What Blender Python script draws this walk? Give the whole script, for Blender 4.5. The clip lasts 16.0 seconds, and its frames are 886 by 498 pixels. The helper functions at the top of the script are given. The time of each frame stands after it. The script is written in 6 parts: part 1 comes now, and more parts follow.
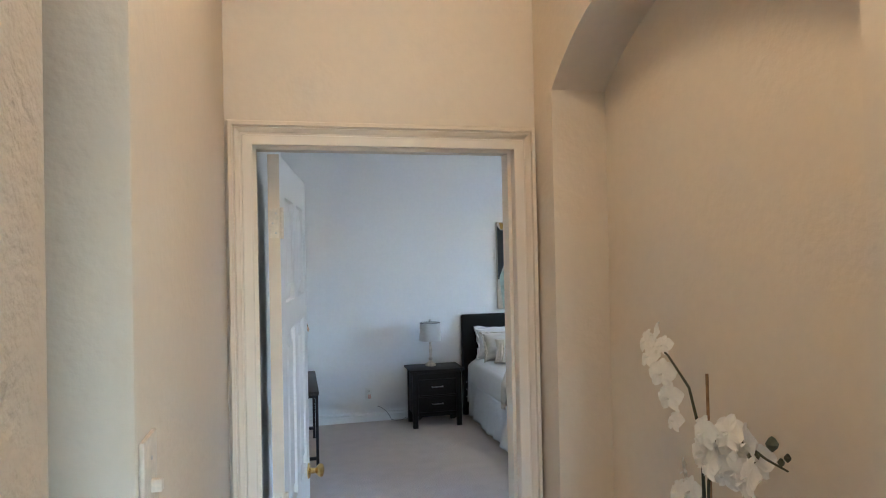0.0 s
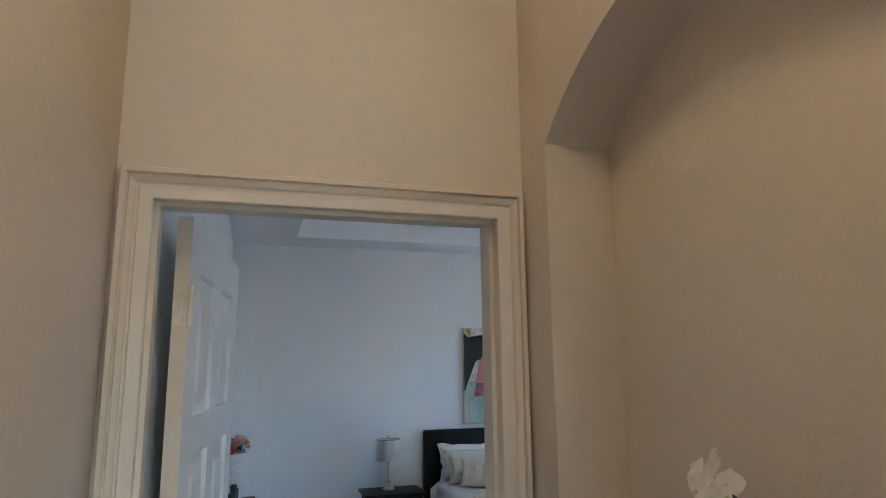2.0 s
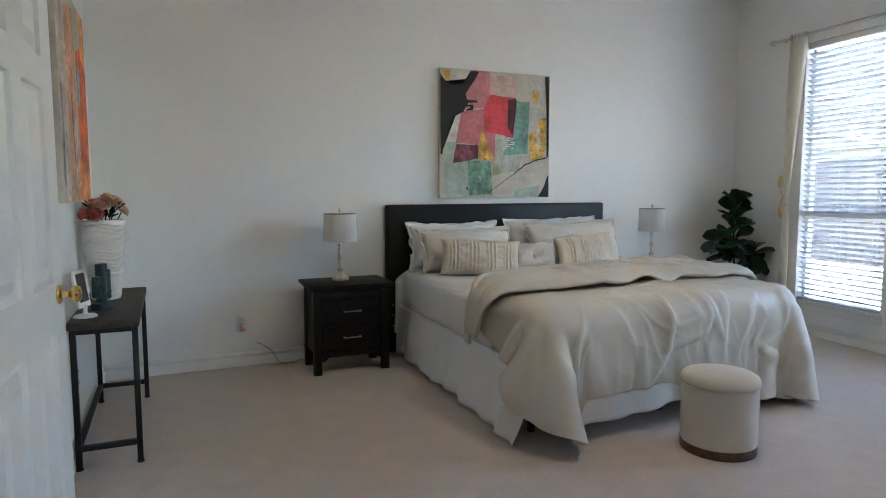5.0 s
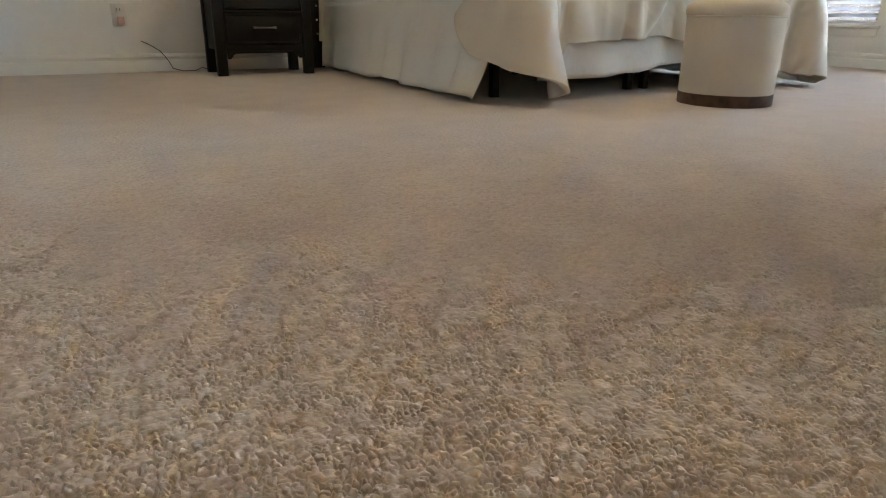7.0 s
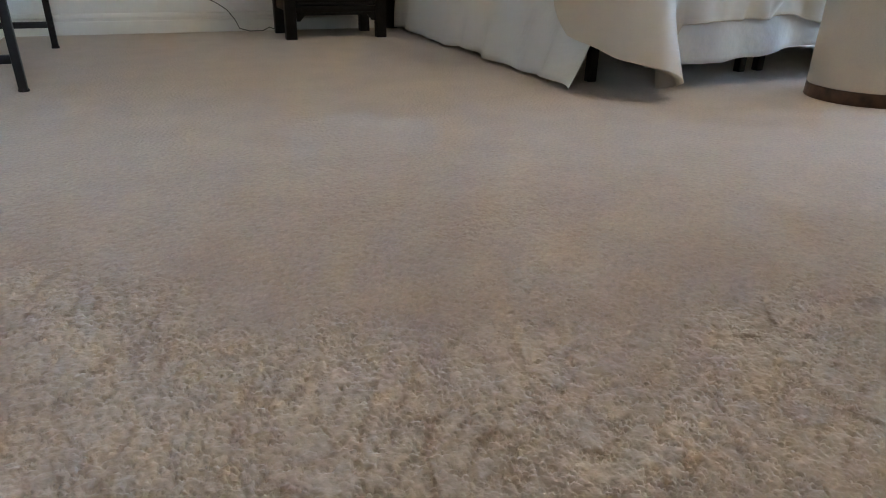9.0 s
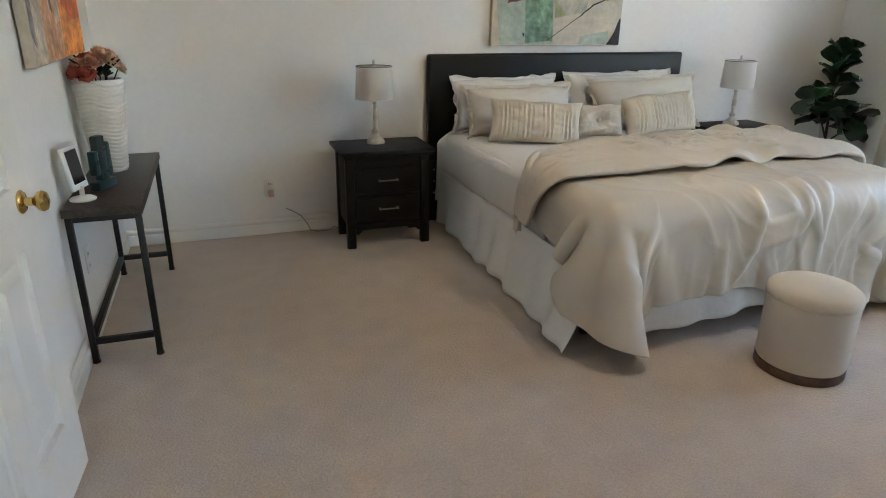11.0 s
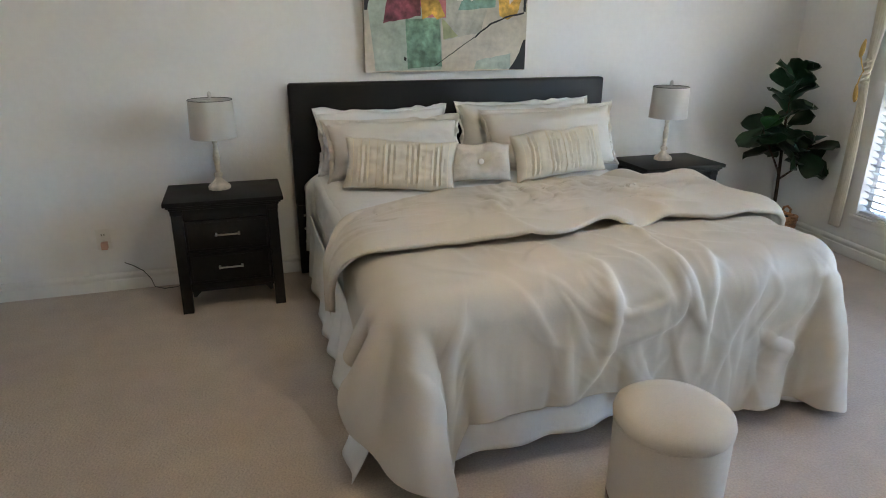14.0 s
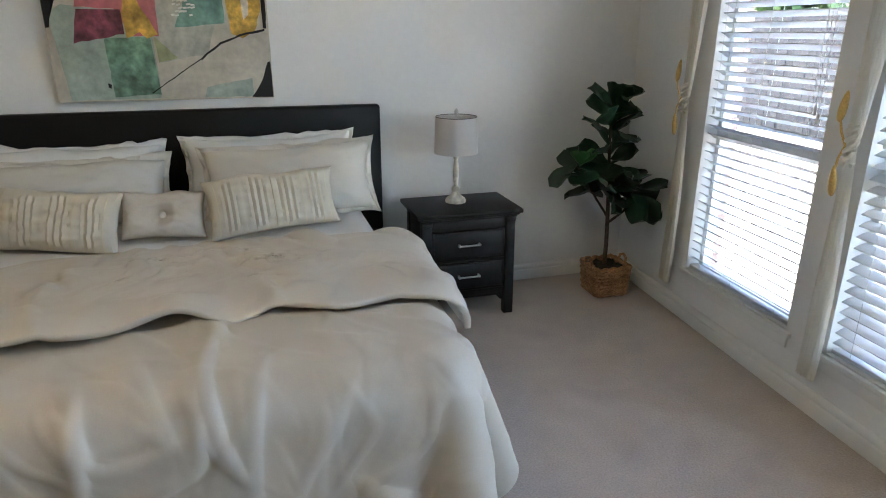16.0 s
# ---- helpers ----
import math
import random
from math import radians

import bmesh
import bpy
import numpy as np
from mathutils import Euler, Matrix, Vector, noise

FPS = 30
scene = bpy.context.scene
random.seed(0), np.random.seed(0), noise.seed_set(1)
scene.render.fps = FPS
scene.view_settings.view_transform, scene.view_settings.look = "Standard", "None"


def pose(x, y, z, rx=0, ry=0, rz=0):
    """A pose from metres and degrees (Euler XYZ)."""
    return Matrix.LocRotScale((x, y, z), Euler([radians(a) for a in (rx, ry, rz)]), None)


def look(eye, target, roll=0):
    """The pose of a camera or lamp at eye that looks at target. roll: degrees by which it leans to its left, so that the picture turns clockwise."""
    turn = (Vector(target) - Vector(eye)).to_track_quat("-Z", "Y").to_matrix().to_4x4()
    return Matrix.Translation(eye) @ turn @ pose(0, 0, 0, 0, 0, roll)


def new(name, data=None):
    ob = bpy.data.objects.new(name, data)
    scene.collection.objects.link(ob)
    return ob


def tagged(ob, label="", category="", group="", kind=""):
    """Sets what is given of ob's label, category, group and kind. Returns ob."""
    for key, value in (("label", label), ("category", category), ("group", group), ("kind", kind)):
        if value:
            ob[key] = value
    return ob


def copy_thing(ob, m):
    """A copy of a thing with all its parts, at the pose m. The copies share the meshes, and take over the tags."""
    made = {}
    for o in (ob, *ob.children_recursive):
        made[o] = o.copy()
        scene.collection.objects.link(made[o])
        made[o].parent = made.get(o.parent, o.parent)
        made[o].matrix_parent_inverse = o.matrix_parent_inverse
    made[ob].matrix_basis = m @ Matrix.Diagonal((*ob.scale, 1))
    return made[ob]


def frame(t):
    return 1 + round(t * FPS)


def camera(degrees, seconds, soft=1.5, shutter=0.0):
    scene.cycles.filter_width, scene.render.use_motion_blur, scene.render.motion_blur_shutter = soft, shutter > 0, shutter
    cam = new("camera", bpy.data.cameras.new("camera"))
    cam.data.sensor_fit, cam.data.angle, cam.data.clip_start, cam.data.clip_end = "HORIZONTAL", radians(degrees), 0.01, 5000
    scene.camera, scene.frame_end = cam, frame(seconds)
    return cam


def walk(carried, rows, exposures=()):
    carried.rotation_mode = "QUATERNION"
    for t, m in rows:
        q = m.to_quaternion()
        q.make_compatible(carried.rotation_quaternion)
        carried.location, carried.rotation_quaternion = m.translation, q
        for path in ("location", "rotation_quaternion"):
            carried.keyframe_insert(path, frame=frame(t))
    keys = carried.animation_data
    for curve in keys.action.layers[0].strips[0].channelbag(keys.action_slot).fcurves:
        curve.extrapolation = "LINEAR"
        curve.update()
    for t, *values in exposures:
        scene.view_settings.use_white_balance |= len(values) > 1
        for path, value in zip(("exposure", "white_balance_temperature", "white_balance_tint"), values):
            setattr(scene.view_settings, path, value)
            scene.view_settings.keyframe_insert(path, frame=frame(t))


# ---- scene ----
cam = camera(69.6, 16.0, soft=1.0)
PATH = [
    (0, (0.013, 0.264, 1.762), (0.469, 2.211, 1.784), -1.2),
    (0.5, (-0.006, 0.25, 1.809), (0.614, 2.139, 2.022), -1.0),
    (1, (-0.031, 0.285, 1.841), (0.646, 2.129, 2.215), -0.9),
    (1.5, (0.001, 0.407, 1.813), (0.644, 2.251, 2.244), -0.7),
    (2, (0.116, 0.702, 1.73), (0.679, 2.587, 2.094), -0.6),
    (2.5, (0.129, 1.081, 1.638), (0.608, 3.012, 1.841), -0.7),
    (3, (0.187, 1.465, 1.358), (0.611, 3.418, 1.442), -0.6),
    (3.2, (0.206, 1.601, 1.335), (0.622, 3.557, 1.36), -0.5),
    (5.5, (0.444, 2.809, 1.101), (1.344, 4.58, 0.874), 0.0),
    (6, (0.554, 2.951, 0.806), (1.518, 4.676, 0.498), 0.1),
    (6.5, (0.56, 3.051, 0.477), (1.525, 4.736, -0.004), 0.4),
    (7, (0.532, 3.125, 0.3), (1.446, 4.768, -0.383), 0.5),
    (7.5, (0.569, 3.221, 0.252), (1.42, 4.826, -0.586), 0.6),
    (8, (0.585, 3.317, 0.238), (1.398, 4.905, -0.665), 0.9),
    (8.5, (0.587, 3.393, 0.237), (1.368, 5.0, -0.661), 1.2),
    (9, (0.549, 3.399, 0.415), (1.294, 5.051, -0.433), 1.3),
    (9.5, (0.511, 3.315, 0.8), (1.206, 5.023, 0.026), 0.7),
    (10, (0.502, 3.232, 1.091), (1.164, 4.978, 0.373), 0.6),
    (12.5, (0.687, 2.969, 1.454), (1.28, 4.747, 0.757), 0.5),
    (13, (0.931, 3.249, 1.467), (1.516, 5.029, 0.767), 0.5),
    (13.5, (1.26, 3.389, 1.444), (1.836, 5.179, 0.763), 0.3),
    (14, (1.544, 3.46, 1.432), (2.113, 5.255, 0.758), 0.3),
    (14.5, (1.837, 3.561, 1.462), (2.403, 5.358, 0.792), 0.2),
    (15, (2.238, 3.578, 1.495), (2.801, 5.38, 0.834), 0.1),
    (15.5, (2.683, 3.642, 1.486), (3.238, 5.449, 0.834), -0.0),
    (16, (3.089, 3.714, 1.477), (3.631, 5.527, 0.828), 0.1),
]
EXPOSURES = [(0.0, 4.86, 5200, 9), (0.5, 4.76, 5200, 9), (1.0, 4.22, 5250, 9), (1.5, 4.2, 5200, 9), (2.0, 4.2, 5050, 8), (2.5, 4.52, 4800, 7), (3.0, 4.5, 4850, 6), (5.5, 4.52, 6500, 10), (6.0, 4.26, 6900, 10), (7.0, 5.03, 7600, 10), (8.0, 5.05, 6700, 10), (9.0, 5.05, 6400, 10), (10.0, 4.75, 6650, 10), (12.5, 4.75, 6850, 10), (14.5, 4.58, 6600, 10), (16.0, 4.3, 6600, 10)]
walk(cam, [(t, look(eye, target, roll)) for t, eye, target, roll in PATH], EXPOSURES)

# ---- light and exposure ----
SUN_EL, SUN_AZ = radians(55), radians(351)
world = bpy.data.worlds.new("sky")
scene.world = world
world.use_nodes = True
sky = world.node_tree.nodes.new("ShaderNodeTexSky")
sky.sky_type, sky.sun_disc, sky.sun_elevation, sky.sun_rotation = "NISHITA", False, SUN_EL, SUN_AZ
world.node_tree.links.new(sky.outputs[0], world.node_tree.nodes["Background"].inputs[0])
world.node_tree.nodes["Background"].inputs[1].default_value = 0.15
sun = new("sun", bpy.data.lights.new("sun", "SUN"))
sun.data.energy, sun.data.angle, sun.data.color = 3.0, radians(0.5), (1.0, 0.95, 0.88)
sun.matrix_world = look((0, 0, 0), (-math.sin(SUN_AZ) * math.cos(SUN_EL), -math.cos(SUN_AZ) * math.cos(SUN_EL), -math.sin(SUN_EL)))

# warm fill lamp, added in an unseen living room window behind the first steps
fill_lamp = new("living_window_daylight", bpy.data.lights.new("living_window_daylight", "AREA"))
fill_lamp.data.shape, fill_lamp.data.size, fill_lamp.data.size_y, fill_lamp.data.energy, fill_lamp.data.color = "RECTANGLE", 1.5, 1.1, 0.05, (1.0, 0.9, 0.76)
fill_lamp.matrix_world = look((1.2, -2.56, 1.4), (1.2, 0, 1.4))


# ---- materials ----
def surface(name, base, rough=0.6, metal=0.0, grain=(60, 0.06), stain=(1.5, 0.05), bump=(), coat=0.0, through_light=0.0, island=0.0, spec=0.5):
    """A node material: base colour varied at two scales, with a fine relief of (scale, strength, depth) layers."""
    m = bpy.data.materials.new(name)
    m.use_nodes = True
    nt = m.node_tree
    n, link = nt.nodes, nt.links.new
    b = n["Principled BSDF"]
    co = n.new("ShaderNodeTexCoord").outputs["Object"]
    b.inputs["Roughness"].default_value, b.inputs["Metallic"].default_value = rough, metal
    b.inputs["Coat Weight"].default_value = coat
    b.inputs["Specular IOR Level"].default_value = spec
    col = n.new("ShaderNodeRGB")
    col.outputs[0].default_value = (*base, 1)
    out = col.outputs[0]
    for scale, amount in (grain, stain):
        if amount:
            t = n.new("ShaderNodeTexNoise")
            t.inputs["Scale"].default_value, t.inputs["Detail"].default_value = scale, 4
            link(co, t.inputs["Vector"])
            r = n.new("ShaderNodeMapRange")
            r.inputs["From Min"].default_value, r.inputs["From Max"].default_value = 0.3, 0.7
            r.inputs["To Min"].default_value, r.inputs["To Max"].default_value = 1 - amount, 1 + amount
            link(t.outputs["Fac"], r.inputs["Value"])
            v = n.new("ShaderNodeVectorMath")
            v.operation = "SCALE"
            link(out, v.inputs[0])
            link(r.outputs[0], v.inputs["Scale"])
            out = v.outputs[0]
    if island:
        info = n.new("ShaderNodeObjectInfo")
        r = n.new("ShaderNodeMapRange")
        r.inputs["To Min"].default_value, r.inputs["To Max"].default_value = 1 - island, 1 + island
        link(info.outputs["Random"], r.inputs["Value"])
        v = n.new("ShaderNodeVectorMath")
        v.operation = "SCALE"
        link(out, v.inputs[0])
        link(r.outputs[0], v.inputs["Scale"])
        out = v.outputs[0]
    link(out, b.inputs["Base Color"])
    normal = None
    for scale, strength, depth in bump:
        t = n.new("ShaderNodeTexNoise")
        t.inputs["Scale"].default_value, t.inputs["Detail"].default_value = scale, 3
        link(co, t.inputs["Vector"])
        k = n.new("ShaderNodeBump")
        k.inputs["Strength"].default_value, k.inputs["Distance"].default_value = strength, depth
        link(t.outputs["Fac"], k.inputs["Height"])
        if normal:
            link(normal, k.inputs["Normal"])
        normal = k.outputs["Normal"]
    if normal:
        link(normal, b.inputs["Normal"])
    if through_light:
        tr = n.new("ShaderNodeBsdfTranslucent")
        link(out, tr.inputs["Color"])
        mix = n.new("ShaderNodeMixShader")
        mix.inputs[0].default_value = through_light
        link(b.outputs[0], mix.inputs[1])
        link(tr.outputs[0], mix.inputs[2])
        link(mix.outputs[0], n["Material Output"].inputs["Surface"])
    return m


def glowing(name, colour, strength):
    m = surface(name, colour, 0.4, grain=(0, 0), stain=(0, 0))
    b = m.node_tree.nodes["Principled BSDF"]
    b.inputs["Emission Color"].default_value, b.inputs["Emission Strength"].default_value = (*colour, 1), strength
    return m


PAINT = surface("wall_paint", (0.82, 0.815, 0.795), 0.75, grain=(35, 0.015), stain=(0.8, 0.02), bump=((140, 0.25, 0.003), (45, 0.25, 0.004)))
# both hall wall colours carry the warm lamplight as a beige tint
HALL_PAINT_LAMPLIT = surface("hall_paint", (0.68, 0.59, 0.46), 0.75, grain=(35, 0.015), stain=(0.8, 0.02), bump=((150, 0.15, 0.002), (55, 0.35, 0.004)))
HALL_PLASTER_LAMPLIT = surface("hall_knockdown_plaster", (0.68, 0.59, 0.46), 0.75, grain=(35, 0.015), stain=(0.8, 0.02), bump=((110, 0.6, 0.004), (38, 0.9, 0.007)))
CEIL = surface("ceiling_paint", (0.86, 0.855, 0.84), 0.85, grain=(40, 0.015), stain=(0.8, 0.02), bump=((90, 0.3, 0.004),))
TRIM = surface("trim_paint", (0.78, 0.77, 0.74), 0.38, grain=(20, 0.015), stain=(1, 0.02), bump=((25, 0.1, 0.002),))
# white trim with the hall's warm light put into its colour
HALL_TRIM_LAMPLIT = surface("hall_trim_paint", (0.72, 0.62, 0.48), 0.38, grain=(20, 0.015), stain=(1, 0.02), bump=((25, 0.1, 0.002),))
BLACK_WOOD = surface("black_wood", (0.008, 0.0075, 0.0075), 0.5, grain=(40, 0.3), stain=(4, 0.2), bump=((60, 0.1, 0.001),), spec=0.28)
DARK_WOOD = surface("dark_wood", (0.035, 0.024, 0.02), 0.5, grain=(50, 0.4), stain=(6, 0.3), bump=((70, 0.15, 0.001),))
BLACK_METAL = surface("black_metal", (0.012, 0.012, 0.013), 0.45, 0.3, grain=(80, 0.1), stain=(5, 0.1))
LEATHER = surface("black_leather", (0.004, 0.0037, 0.004), 0.45, grain=(120, 0.2), stain=(3, 0.15), bump=((260, 0.2, 0.001), (7, 0.2, 0.01)), spec=0.3)
NICKEL = surface("brushed_nickel", (0.62, 0.6, 0.57), 0.28, 1.0, grain=(200, 0.05), stain=(10, 0.05))
BRASS = surface("brass", (0.75, 0.52, 0.2), 0.18, 1.0, grain=(60, 0.05), stain=(10, 0.08))
HINGE = surface("painted_hinge", (0.72, 0.64, 0.52), 0.4, 0.0, grain=(90, 0.08), stain=(20, 0.1))
COMFORTER = surface("comforter_cloth", (0.63, 0.57, 0.485), 0.42, grain=(300, 0.03), stain=(3, 0.03), bump=((14, 0.12, 0.008), (40, 0.1, 0.003)), spec=0.5)
SHEET = surface("white_sheet", (0.8, 0.79, 0.77), 0.8, grain=(500, 0.03), stain=(3, 0.03), bump=((14, 0.5, 0.012), (40, 0.3, 0.004)), spec=0.2)
SKIRT = surface("white_bed_skirt", (0.77, 0.77, 0.76), 0.85, grain=(500, 0.04), stain=(3, 0.03), bump=((22, 0.5, 0.01),), spec=0.2)
PILLOW_WHITE = surface("white_pillow_cotton", (0.8, 0.79, 0.76), 0.8, grain=(500, 0.03), stain=(4, 0.03), bump=((12, 0.6, 0.012), (35, 0.35, 0.004)), spec=0.2)
PILLOW_CREAM = surface("cream_pillow_satin", (0.7, 0.65, 0.57), 0.55, grain=(500, 0.04), stain=(4, 0.03), bump=((14, 0.5, 0.01), (40, 0.3, 0.004)), spec=0.35)
LUMBAR = surface("pleated_gold_satin", (0.68, 0.61, 0.49), 0.42, grain=(400, 0.05), stain=(9, 0.06), bump=((14, 0.3, 0.008), (60, 0.25, 0.003)), spec=0.45)
VELVET = surface("cream_boucle", (0.66, 0.59, 0.5), 0.95, grain=(350, 0.1), stain=(4, 0.04), bump=((420, 0.6, 0.002),), spec=0.1)
WALNUT = surface("walnut_band", (0.09, 0.045, 0.025), 0.45, grain=(25, 0.45), stain=(5, 0.25), bump=((60, 0.1, 0.001),))
LINEN = surface("linen_shade", (0.72, 0.7, 0.67), 0.9, grain=(450, 0.06), stain=(4, 0.03), bump=((600, 0.3, 0.0006),), through_light=0.3, spec=0.1)
CREAM_TURNED = surface("distressed_cream_wood", (0.66, 0.6, 0.5), 0.6, grain=(60, 0.12), stain=(18, 0.25), bump=((70, 0.2, 0.001),))
CERAMIC = surface("white_ceramic", (0.76, 0.73, 0.68), 0.35, grain=(90, 0.03), stain=(5, 0.03))
TEAL = surface("dark_teal_ceramic", (0.01, 0.04, 0.042), 0.3, grain=(60, 0.3), stain=(8, 0.3), coat=0.3)
WHITE_PLASTIC = surface("white_plastic", (0.78, 0.77, 0.74), 0.35, grain=(60, 0.02), stain=(5, 0.02))
GREY_PLASTIC = surface("grey_plastic", (0.1, 0.1, 0.1), 0.5, grain=(60, 0.05), stain=(5, 0.05))
SLOT = surface("dark_slot", (0.03, 0.03, 0.03), 0.7, grain=(60, 0.05), stain=(5, 0.05))
SLAT = surface("white_slat", (0.68, 0.685, 0.69), 0.45, grain=(60, 0.015), stain=(5, 0.02), through_light=0.3)
CORD = surface("white_cord", (0.7, 0.69, 0.66), 0.7, grain=(200, 0.05), stain=(5, 0.03))
SHEER = surface("cream_curtain", (0.84, 0.8, 0.72), 0.85, grain=(500, 0.05), stain=(3, 0.03), bump=((60, 0.2, 0.003),), through_light=0.6, spec=0.1)
GOLD = surface("gold_tie", (0.72, 0.48, 0.16), 0.4, 0.4, grain=(150, 0.15), stain=(20, 0.1))
LEAF = surface("fig_leaf", (0.012, 0.045, 0.022), 0.38, grain=(40, 0.25), stain=(6, 0.2), bump=((50, 0.35, 0.002),), island=0.35)
YOUNG_LEAF = surface("young_fig_leaf", (0.03, 0.12, 0.03), 0.4, grain=(40, 0.25), stain=(6, 0.2), bump=((50, 0.35, 0.002),))
BARK = surface("brown_bark", (0.06, 0.04, 0.03), 0.85, grain=(60, 0.3), stain=(12, 0.3), bump=((80, 0.5, 0.003),))
WICKER = surface("brown_wicker", (0.33, 0.17, 0.08), 0.7, grain=(90, 0.35), stain=(12, 0.3), bump=((150, 0.4, 0.001),), island=0.25)
SOIL = surface("dark_moss", (0.05, 0.045, 0.03), 0.95, grain=(90, 0.5), stain=(20, 0.3), bump=((90, 1.0, 0.01),))
PETAL = surface("white_petal", (0.86, 0.83, 0.74), 0.6, grain=(60, 0.04), stain=(10, 0.04), through_light=0.08)
STEM = surface("dark_stem", (0.05, 0.05, 0.025), 0.6, grain=(60, 0.3), stain=(12, 0.2))
STAKE = surface("bamboo_stake", (0.3, 0.17, 0.08), 0.6, grain=(60, 0.3), stain=(12, 0.2))
ROSE_PINK = surface("blush_petal", (0.72, 0.4, 0.3), 0.7, grain=(60, 0.1), stain=(20, 0.15), through_light=0.15)
ROSE_CREAM = surface("peach_petal", (0.8, 0.55, 0.38), 0.7, grain=(60, 0.1), stain=(20, 0.15), through_light=0.15)
ROSE_CORAL = surface("coral_petal", (0.6, 0.16, 0.12), 0.7, grain=(60, 0.1), stain=(20, 0.15), through_light=0.15)
FOLIAGE = surface("dark_foliage", (0.02, 0.03, 0.02), 0.6, grain=(60, 0.2), stain=(12, 0.2))
BRICK = surface("red_brick", (0.4, 0.27, 0.22), 0.85, grain=(60, 0.2), stain=(6, 0.2), bump=((90, 0.5, 0.003),), island=0.25)
MORTAR = surface("mortar", (0.45, 0.43, 0.4), 0.9, grain=(80, 0.1), stain=(5, 0.1), bump=((120, 0.5, 0.003),))
CONCRETE = surface("concrete", (0.4, 0.39, 0.375), 0.85, grain=(40, 0.08), stain=(1.2, 0.1), bump=((80, 0.3, 0.003),))
# the fence's shade is put into this near-black base colour
FENCE_WOOD_SHADED = surface("fence_wood", (0.03, 0.028, 0.03), 0.85, grain=(30, 0.3), stain=(4, 0.2), island=0.3)
TREE_LEAF = surface("tree_leaf", (0.07, 0.12, 0.035), 0.6, grain=(10, 0.3), stain=(2, 0.3), through_light=0.3)
ROOF = surface("roof_shingle", (0.2, 0.17, 0.15), 0.9, grain=(20, 0.25), stain=(2, 0.15))
FAN_WHITE = surface("fan_enamel", (0.72, 0.68, 0.6), 0.35, grain=(60, 0.02), stain=(5, 0.03))
FROSTED = glowing("lit_frosted_glass", (1.0, 0.87, 0.65), 1.7)
BULB = glowing("warm_hall_bulb", (1.0, 0.66, 0.35), 3.3)
GLASS = bpy.data.materials.new("window_glass")
GLASS.use_nodes = True
_g = GLASS.node_tree.nodes["Principled BSDF"]
_g.inputs["Transmission Weight"].default_value, _g.inputs["Roughness"].default_value, _g.inputs["IOR"].default_value = 1.0, 0.0, 1.05


def carpet_material():
    m = surface("beige_carpet", (0.53, 0.443, 0.378), 0.95, grain=(130, 0.11), stain=(8, 0.055), spec=0.05)
    nt = m.node_tree
    n, link = nt.nodes, nt.links.new
    b = n["Principled BSDF"]
    co = n.new("ShaderNodeTexCoord").outputs["Object"]
    wob = n.new("ShaderNodeTexNoise")
    wob.inputs["Scale"].default_value, wob.inputs["Detail"].default_value = 110, 3
    link(co, wob.inputs["Vector"])
    tuft = n.new("ShaderNodeTexVoronoi")
    tuft.inputs["Scale"].default_value = 125
    mixv = n.new("ShaderNodeVectorMath")
    mixv.operation = "MULTIPLY_ADD"
    mixv.inputs[1].default_value = (0.006, 0.006, 0.006)
    link(wob.outputs["Color"], mixv.inputs[0])
    link(co, mixv.inputs[2])
    link(mixv.outputs[0], tuft.inputs["Vector"])
    k1 = n.new("ShaderNodeBump")
    k1.invert = True
    k1.inputs["Strength"].default_value, k1.inputs["Distance"].default_value = 0.35, 0.005
    link(tuft.outputs["Distance"], k1.inputs["Height"])
    nap = n.new("ShaderNodeTexNoise")
    nap.inputs["Scale"].default_value, nap.inputs["Detail"].default_value = 75, 7
    link(co, nap.inputs["Vector"])
    k2 = n.new("ShaderNodeBump")
    k2.inputs["Strength"].default_value, k2.inputs["Distance"].default_value = 0.5, 0.009
    link(nap.outputs["Fac"], k2.inputs["Height"])
    link(k1.outputs["Normal"], k2.inputs["Normal"])
    link(k2.outputs["Normal"], b.inputs["Normal"])
    b.inputs["Sheen Weight"].default_value, b.inputs["Sheen Roughness"].default_value = 0.3, 0.5
    return m


CARPET = carpet_material()


# ---- mesh helpers ----
def smooth(me, angle=40):
    me.polygons.foreach_set("use_smooth", [True] * len(me.polygons))
    me.set_sharp_from_angle(angle=radians(angle))


def part(name, bm, material, parent=None, label="", flat=False, at=None, faceted=False):
    """Links a bmesh as one mesh object, under parent if one is given."""
    me = bpy.data.meshes.new(name)
    bmesh.ops.recalc_face_normals(bm, faces=bm.faces) if not flat else None
    bm.to_mesh(me)
    bm.free()
    for m in material if isinstance(material, (list, tuple)) else (material,):
        me.materials.append(m)
    if not faceted:
        smooth(me)
    ob = new(name, me)
    if parent:
        ob.parent = parent
    if at is not None:
        ob.matrix_basis = at
    if label:
        ob["label"] = label
    return ob


def again(ob, m, parent=None):
    """One more object on the same mesh."""
    o = new(ob.name.split(".")[0], ob.data)
    o.parent = parent or ob.parent
    o.matrix_basis = m
    return o


def thing(name, m, label, category, group="", kind=""):
    ob = new(name)
    ob.empty_display_size = 0.1
    ob.matrix_basis = m
    return tagged(ob, label, category, group, kind)


